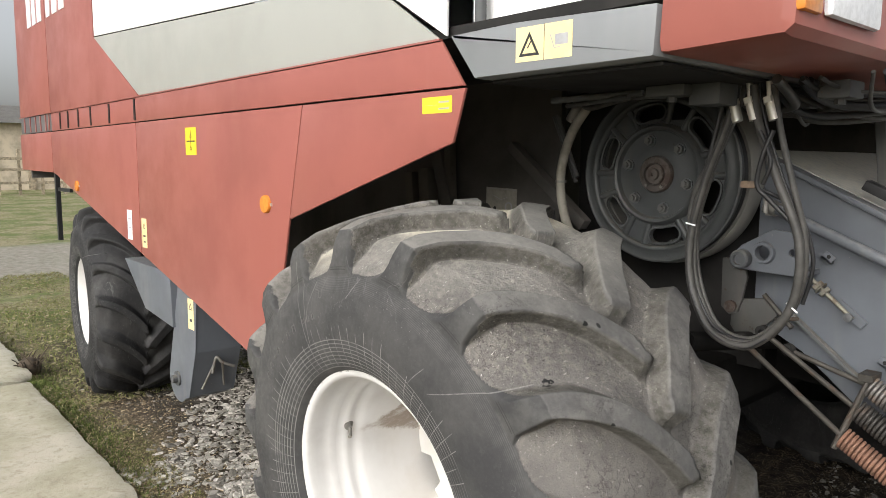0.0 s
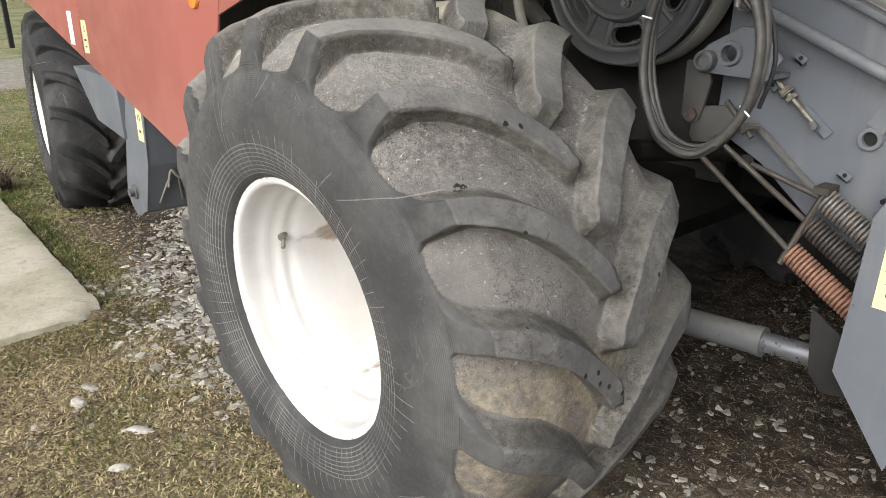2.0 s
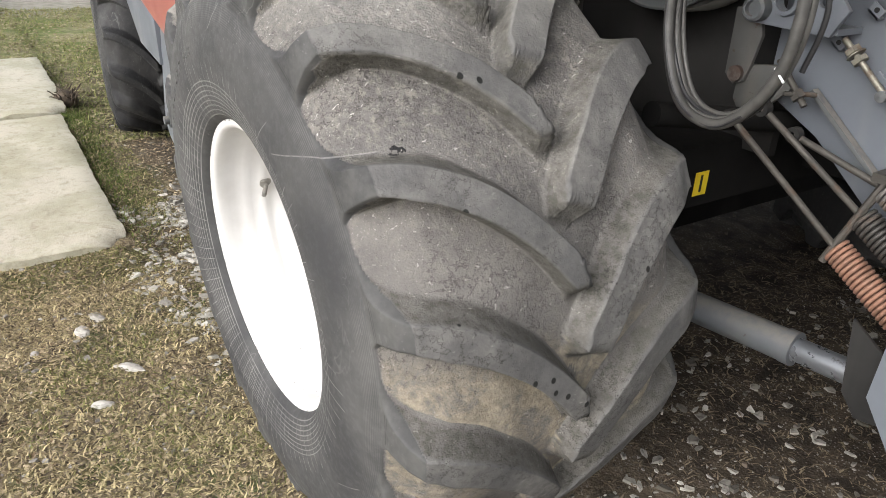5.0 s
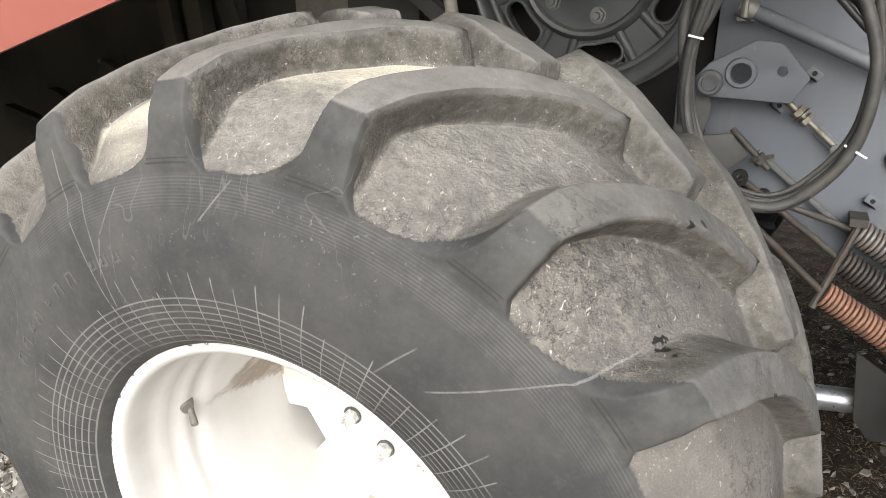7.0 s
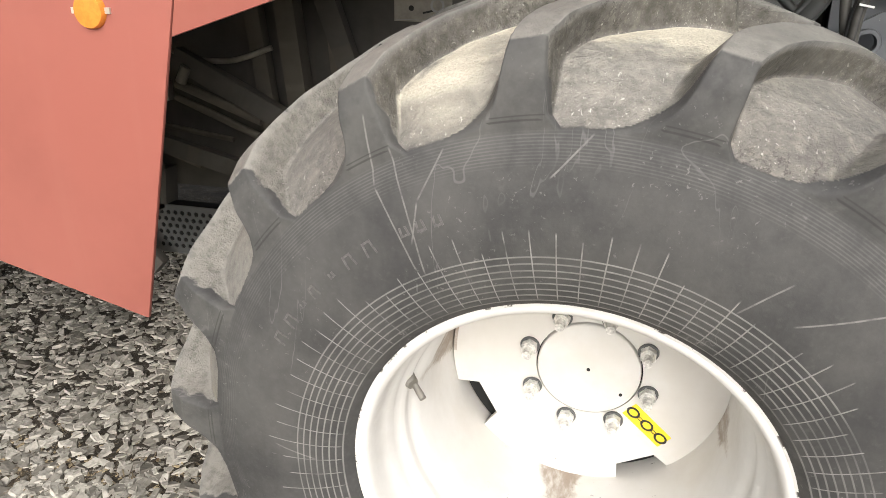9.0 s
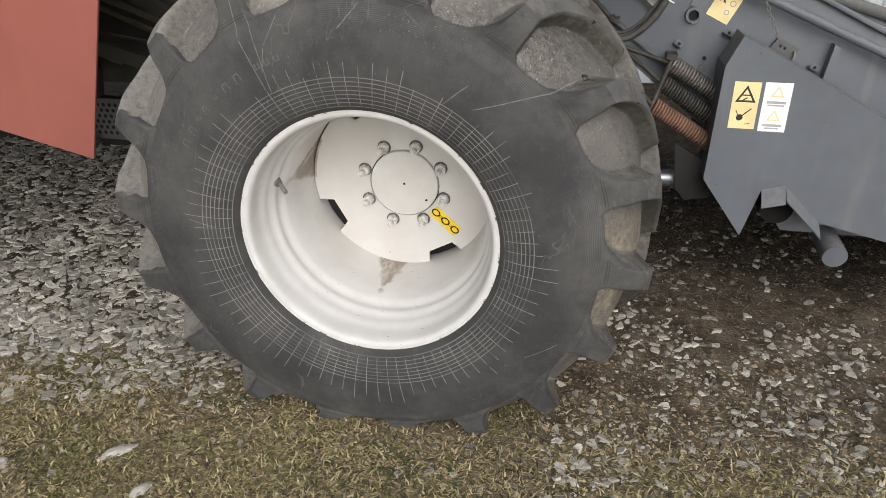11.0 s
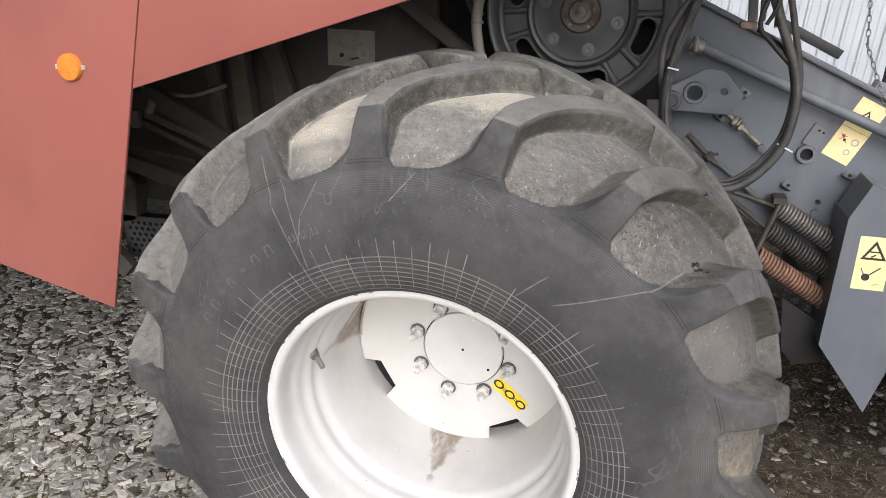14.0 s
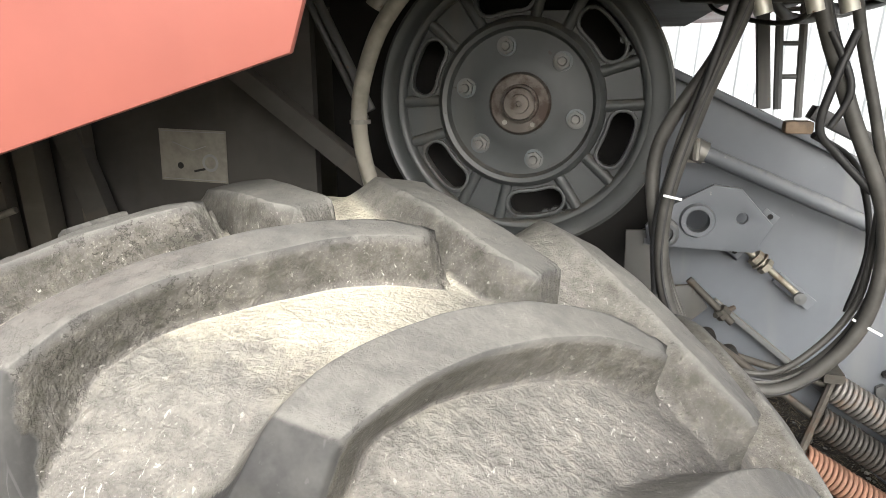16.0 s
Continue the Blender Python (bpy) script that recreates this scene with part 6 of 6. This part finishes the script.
# ---- white shed ----
def build_shed():
    shed = thing("metal_shed", 4.0, 5.6, 0.0, "white shed clad in ribbed metal sheets", "shed")
    lean = Matrix.Translation((1.8, 5.5, 0)) @ Matrix.Rotation(radians(4.0), 4, 'Y') @ Matrix.Translation((-1.8, -5.5, 0))
    step, n = .152, 6
    bm = B()
    prof = []
    for i in range(n):
        x = i * step
        prof += [(x, 0), (x + .012, -.016), (x + .028, -.016), (x + .040, 0), (x + .095, 0), (x + .101, -.004), (x + .110, 0)]
    prof.append((n * step, 0))
    for z0, z1 in ((-.3, 4.6),):
        lo = [bm.verts.new((x, y, z0)) for x, y in prof]
        hi = [bm.verts.new((x, y, z1)) for x, y in prof]
        for i in range(len(prof) - 1):
            bm.faces.new((lo[i], lo[i + 1], hi[i + 1], hi[i]))
    me = mesh_of("cladding_sheet", bm, SHEDWHITE, None)
    for i in range(11):
        part("cladding_sheet", me, None, shed, "white ribbed sheet", at=lean @ Matrix.Translation((-1.6 + i * n * step, 5.5 + (.0015 if i % 2 else 0), 0)))
    screw = mesh_of("screw", hexhead(B(), (0, 0, 0), .008, .006, n=6), ZINC, None)
    for i in range(26):
        for z in (1.15, 2.1):
            part("screw", screw, None, shed, at=lean @ Matrix.Translation((-.6 + i * step * 2 + .065, 5.499, z)))
    part("frame", box(B(), -1.6, 8.4, 5.53, 5.63, 0, 4.5), OLDWOOD, shed, "backing frame", None)
    part("roof", box(B(), -1.8, 8.6, 5.3, 9.0, 4.6, 4.68), SHEDWHITE, shed, "flat roof", None)


build_shed()


# ---- concrete slabs ----
def slab(x0, x1, y0, y1, top, seed, label):
    rng = random.Random(seed)
    bm = B()
    nx, ny = int((x1 - x0) / .045), int((y1 - y0) / .045)
    g = [[bm.verts.new((x0 + (x1 - x0) * i / nx, y0 + (y1 - y0) * j / ny, top + .006 * noise.noise((i * .21, j * .21, seed)) + .003 * noise.noise((i * .9, j * .9, seed)))) for j in range(ny + 1)] for i in range(nx + 1)]
    fs = [bm.faces.new((g[i][j], g[i + 1][j], g[i + 1][j + 1], g[i][j + 1])) for i in range(nx) for j in range(ny)]
    for i in range(nx + 1):
        for j in range(ny + 1):
            d = min(i, nx - i, j, ny - j)
            if d < 2:
                v = g[i][j]
                v.co.z -= (.013 if d == 0 else .003) * (1 + noise.noise((i * .5, j * .5, 9 + seed)))
                k = 1.0 if d == 0 else .55
                v.co.x += k * (.013 * noise.noise((i * .13, j * .13, 4 + seed)) + .011 * noise.noise((i * 1.3, j * 1.3, 14 + seed)))
                v.co.y += k * (.013 * noise.noise((i * .13, j * .13, 5 + seed)) + .011 * noise.noise((i * 1.3, j * 1.3, 15 + seed)))
                c = max(0.0, 1 - math.hypot(nx - i, ny - j) / 3.2)
                v.co.x -= .05 * c * c
                v.co.y -= .05 * c * c
                v.co.z -= .05 * c
    ex = bmesh.ops.extrude_face_region(bm, geom=fs)["geom"]
    for v in ex:
        if isinstance(v, bmesh.types.BMVert):
            v.co.z = -.06
    ob = new("concrete_slab", mesh_of("concrete_slab", bm, CONCRETE, 50))
    return tagged(ob, label, "slab", "slabs along the machine")


slab(-4.10, -1.72, -1.62, -.055, .085, 1, "weathered concrete slab lying in the grass")
slab(-6.20, -4.15, -1.60, .00, .10, 2, "weathered concrete slab with mossy joint")


# ---- loose stones, gravel, grass ----
def rock(name, x, y, sx, sy, sz, turn, material, label, seed):
    bm = B()
    bmesh.ops.create_icosphere(bm, subdivisions=3, radius=1.0)
    for v in bm.verts:
        k = 1 + .45 * noise.noise(v.co * 1.1 + Vector((seed, 0, 0))) + .14 * noise.noise(v.co * 2.6 + Vector((0, seed, 0))) + .08 * noise.noise(v.co * 6 + Vector((0, 0, seed)))
        v.co = Vector((v.co.x * sx * k, v.co.y * sy * k, v.co.z * sz * k))
    ob = new(name, mesh_of(name, bm, material, 24))
    ob.matrix_basis = Matrix.Translation((x, y, ground_z(x, y) + sz * .25)) @ Matrix.Rotation(radians(turn), 4, 'Z')
    return tagged(ob, label, "stone", "stones in the grass")


for i, (x, y, sx, sy, sz, a) in enumerate(((-1.19, -.30, .042, .026, .013, 30), (-.755, -.255, .060, .016, .012, 48), (-1.10, -.36, .040, .026, .012, 10), (-.60, -.37, .036, .020, .012, 60), (-1.03, -.53, .020, .014, .008, 0))):
    rock("stone", x, y, sx, sy, sz, a, PALESTONE, "pale flat stone lying in the dry grass", i + 1)


def scatter(name, count, place, size, material, label, category, seed, flat=.38):
    """Many broken stones in one mesh."""
    rng = np.random.RandomState(seed)
    tri = np.array([q for i in range(5) for q in ((i, (i + 1) % 5, 5 + i), ((i + 1) % 5, 5 + (i + 1) % 5, 5 + i))] + [(5, 6, 7), (5, 7, 8), (5, 8, 9)])
    V, F, k = [], [], 0
    while k < count:
        x, y = place(rng)
        if x is None:
            continue
        s = size(rng, x, y)
        an = np.arange(5) * 1.2566 + rng.uniform(-.45, .45, 5)
        ra = rng.uniform(.65, 1.2, 5)
        low = np.stack([ra * np.cos(an), ra * np.sin(an), np.full(5, -.5)], 1)
        up = np.stack([ra * np.cos(an) * .84, ra * np.sin(an) * .84, rng.uniform(.7, 1.2, 5)], 1)
        v = np.concatenate([low, up]) * (s, s * rng.uniform(.38, .9), s * flat * rng.uniform(.5, 1.3))
        a, t, u = rng.uniform(0, 6.28), rng.normal(0, .22), rng.normal(0, .22)
        v[:, 2] += v[:, 0] * t + v[:, 1] * u
        c, sn = math.cos(a), math.sin(a)
        v = np.stack([v[:, 0] * c - v[:, 1] * sn + x, v[:, 0] * sn + v[:, 1] * c + y, v[:, 2] + ground_z(x, y)], 1)
        V.append(v), F.append(tri + 10 * k)
        k += 1
    me = bpy.data.meshes.new(name)
    me.from_pydata(np.concatenate(V).tolist(), [], np.concatenate(F).tolist())
    me.materials.append(material)
    return tagged(new(name, me), label, category, kind="stuff")


PALECHIP = speckled("pale_chips", (0.24, 0.225, 0.19), (0.52, 0.50, 0.44))


def in_slab(x, y, m=0.0):
    return -6.2 - m < x < -1.72 + m and y < -.03 + m and y > -1.65


def gravel_at(rng):
    x, y = -.2 - 4.0 * rng.rand() ** 1.6, rng.uniform(-.05, 2.6)
    edge = .25 + .16 * noise.noise((x * 2.3, y * 2.3, 2)) + .25 * max(0, x + .9) + .50 * min(1, max(0, -2.1 - x))
    if rng.rand() > 1 / (1 + math.exp(-(y - edge) * 17)) or in_slab(x, y, .02) or (y > 1.3 and x > -.75):
        return None, None
    return x, y


def yard_at(rng):
    x, y = rng.uniform(.15, 3.0), rng.uniform(-.4, 3.2)
    if rng.rand() > .35 + .9 * noise.noise((x * 1.7, y * 1.7, 6)) + .25 * (y > .5):
        return None, None
    return x, y


def open_at(rng):
    x, y = rng.uniform(.55, 2.6), rng.uniform(-.3, 1.05)
    return (None, None) if rng.rand() > .45 + noise.noise((x * 2.1, y * 2.1, 4)) else (x, y)


def lawn_at(rng):
    x, y = rng.uniform(-4.0, 1.6), rng.uniform(-1.3, .3 + .5 * rng.rand())
    return (None, None) if in_slab(x, y, .01) else (x, y)


scatter("gravel", 15500, gravel_at, lambda r, x, y: .009 + .034 * r.rand() ** 1.7, STONE, "grey crushed stone lying under the machine", "gravel", 11, .25)
scatter("gravel", 3000, yard_at, lambda r, x, y: .005 + .022 * r.rand() ** 3.0, CHIPS, "scattered pale stone chips on dark soil", "gravel", 12)
scatter("gravel", 1500, lawn_at, lambda r, x, y: .005 + .014 * r.rand() ** 3, STONE, "a few stone chips among the dry grass", "gravel", 13)
scatter("leaf_litter", 22000, lawn_at, lambda r, x, y: .004 + .011 * r.rand() ** 1.5, speckled("leaf_litter", (0.15, 0.105, 0.06), (0.52, 0.43, 0.28)), "dry brown leaf litter on the soil", "litter", 15, .14)
scatter("soil_clods", 6000, lambda r: (r.uniform(-3.6, 3.0), r.uniform(-1.2, 3.8)), lambda r, x, y: .003 + .010 * r.rand() ** 3, EARTH, "small crumbs of dark soil", "soil", 14, .6)


def grass(name, count, place, length, material, label, seed, lie=.7, least=.15):
    """Thin bent blades in one mesh."""
    rng = np.random.RandomState(seed)
    V, F, k = [], [], 0
    while k < count:
        x, y = place(rng)
        if x is None:
            continue
        a, ln = rng.uniform(0, 6.28), length * rng.uniform(.4, 1.3)
        t = rng.uniform(least, 1.0) * lie
        w = .0014 + .0021 * rng.rand()
        d = np.array([math.cos(a), math.sin(a), 0])
        s = np.array([-d[1], d[0], 0]) * w
        z = ground_z(x, y) - .002
        p0 = np.array([x, y, z])
        p1 = p0 + d * ln * .5 * t + (0, 0, ln * .5 * (1.05 - .8 * t))
        p2 = p1 + d * ln * .5 * (t + .25) + (0, 0, ln * .5 * (.75 - .95 * t))
        V += [p0 - s, p0 + s, p1 - s * .8, p1 + s * .8, p2]
        b = 5 * k
        F += [(b, b + 1, b + 3), (b, b + 3, b + 2), (b + 2, b + 3, b + 4)]
        k += 1
    me = bpy.data.meshes.new(name)
    me.from_pydata([tuple(v) for v in V], [], F)
    me.materials.append(material)
    return tagged(new(name, me), label, "grass", kind="stuff")


def turf_at(rng):
    x, y = rng.uniform(-3.9, 1.8), rng.uniform(-1.35, .45)
    if in_slab(x, y, -.005) or noise.noise((x * 2.6, y * 2.6, 8)) < rng.uniform(-.6, .35) or y > .02 + .25 * rng.rand():
        return None, None
    return x, y


def strip_at(rng):
    x, y = rng.uniform(-4.6, -1.75), rng.normal(.03, .06)
    return (x, y) if y > -.05 and rng.rand() < (-1.5 - x) * .8 else (None, None)


def chip_at(rng):
    x, y = rng.uniform(-2.3, -.6), rng.uniform(-.12, .5)
    return (None, None) if in_slab(x, y, -.02) or rng.rand() > .35 + noise.noise((x * 3, y * 3, 9)) else (x, y)


def green_at(rng):
    x, y = rng.uniform(-3.4, 1.4), rng.uniform(-1.3, .25)
    if in_slab(x, y) or noise.noise((x * 2.1, y * 2.1, 21)) + .5 * noise.noise((x * 6, y * 6, 3)) < rng.uniform(-.05, .3):
        return None, None
    return x, y


def field_at(rng):
    x, y = -3.5 - 6.5 * rng.rand() ** 1.3, rng.uniform(-1.2, 1.5)
    return (None, None) if in_slab(x, y, .03) or noise.noise((x * 1.3, y * 1.3, 12)) < rng.uniform(-.7, .2) else (x, y)


scatter("leaf_litter", 9000, field_at, lambda r, x, y: .008 + .026 * r.rand() ** 1.6, speckled("pale_litter", (0.13, 0.10, 0.055), (0.46, 0.40, 0.26)), "pale dead leaves and straw on the rough field", "litter", 41, .16)
grass("field_grass", 26000, field_at, .075, speckled("field_grass", (0.085, 0.11, 0.028), (0.34, 0.34, 0.13)), "short patchy green and straw-coloured field grass", 42, .95, .4)
grass("dry_grass", 44000, turf_at, .038, DRYGRASS, "flattened straw-coloured dry grass", 31, 1.0, .5)
grass("green_grass", 6000, strip_at, .030, GREENGRASS, "short green grass beside the slabs", 32, .7)
grass("moss", 27000, green_at, .024, MOSS, "olive green moss and short grass", 35, .9, .35)
scatter("gravel", 2300, open_at, lambda r, x, y: .005 + .022 * r.rand() ** 2.4, PALECHIP, "pale stone chips trodden into the soil", "gravel", 18, .28)
scatter("gravel", 900, chip_at, lambda r, x, y: .009 + .024 * r.rand() ** 1.8, PALECHIP, "pale flat chips by the slab corner", "gravel", 17, .25)
grass("straw", 26000, lambda r: (r.uniform(-.2, 2.4), r.uniform(-.6, 3.6)), .045, DARKSTRAW, "loose dark straw lying on the soil", 33, 1.02, .85)
grass("straw", 26000, lawn_at, .045, DARKSTRAW, "matted dead straw among the grass", 34, 1.02, .8)

# dead weed clump by the slab
bm = B()
rng = random.Random(4)
for i in range(70):
    a, l = rng.uniform(0, 6.28), rng.uniform(.06, .16)
    p = Vector((-4.52 + rng.uniform(-.07, .07), .03 + rng.uniform(-.06, .06), .05))
    q = p + Vector((math.cos(a) * l * .6, math.sin(a) * l * .6, l * rng.uniform(.3, 1)))
    tube(bm, [p, (p + q) / 2 + Vector((0, 0, .02)), q], .004, 5, 3)
bmesh.ops.create_icosphere(bm, subdivisions=2, radius=.09, matrix=Matrix.Translation((-4.52, .03, .06)))
tagged(new("dead_weed", mesh_of("dead_weed", bm, plain("dead_weed_brown", (0.06, 0.045, 0.03), .9, .4, 30), 60)), "dark brown dead weed clump by the slabs", "weed")

# ---- distance ----
fence = thing("wooden_fence", -34.0, 6.0, 0.0, "weathered wooden fence at the far edge of the field", "fence")
for i in range(26):
    x = -36 + .2 * math.sin(i * 2.1)
    part("post", box(B(), x, x + .12, 1.5 + i * .9, 1.62 + i * .9, 0, 1.9 + .25 * math.sin(i * 1.7)), OLDWOOD, fence, smooth=None)
for z in (.5, 1.1, 1.6):
    part("rail", box(B(), -35.9, -35.8, 1.0, 25, z, z + .12), OLDWOOD, fence, smooth=None)
barn = thing("barn", -42.0, 9.0, 0.0, "pale old barn with a dark roof beyond the fence", "barn")
part("wall", box(B(), -48, -42, 1.2, 26, 0, 3.6), PALEWALL, barn, "pale plank wall", None)
part("roof", plate(B(), [(-49, 3.5), (-41.5, 3.5), (-45, 4.6)], .8, 26.4), DARKGREY, barn, "dark roof", None)
for i in range(8):
    part("wall_post", box(B(), -41.99, -41.9, 1.6 + i * 3, 1.9 + i * 3, 0, 3.5), OLDWOOD, barn, smooth=None)
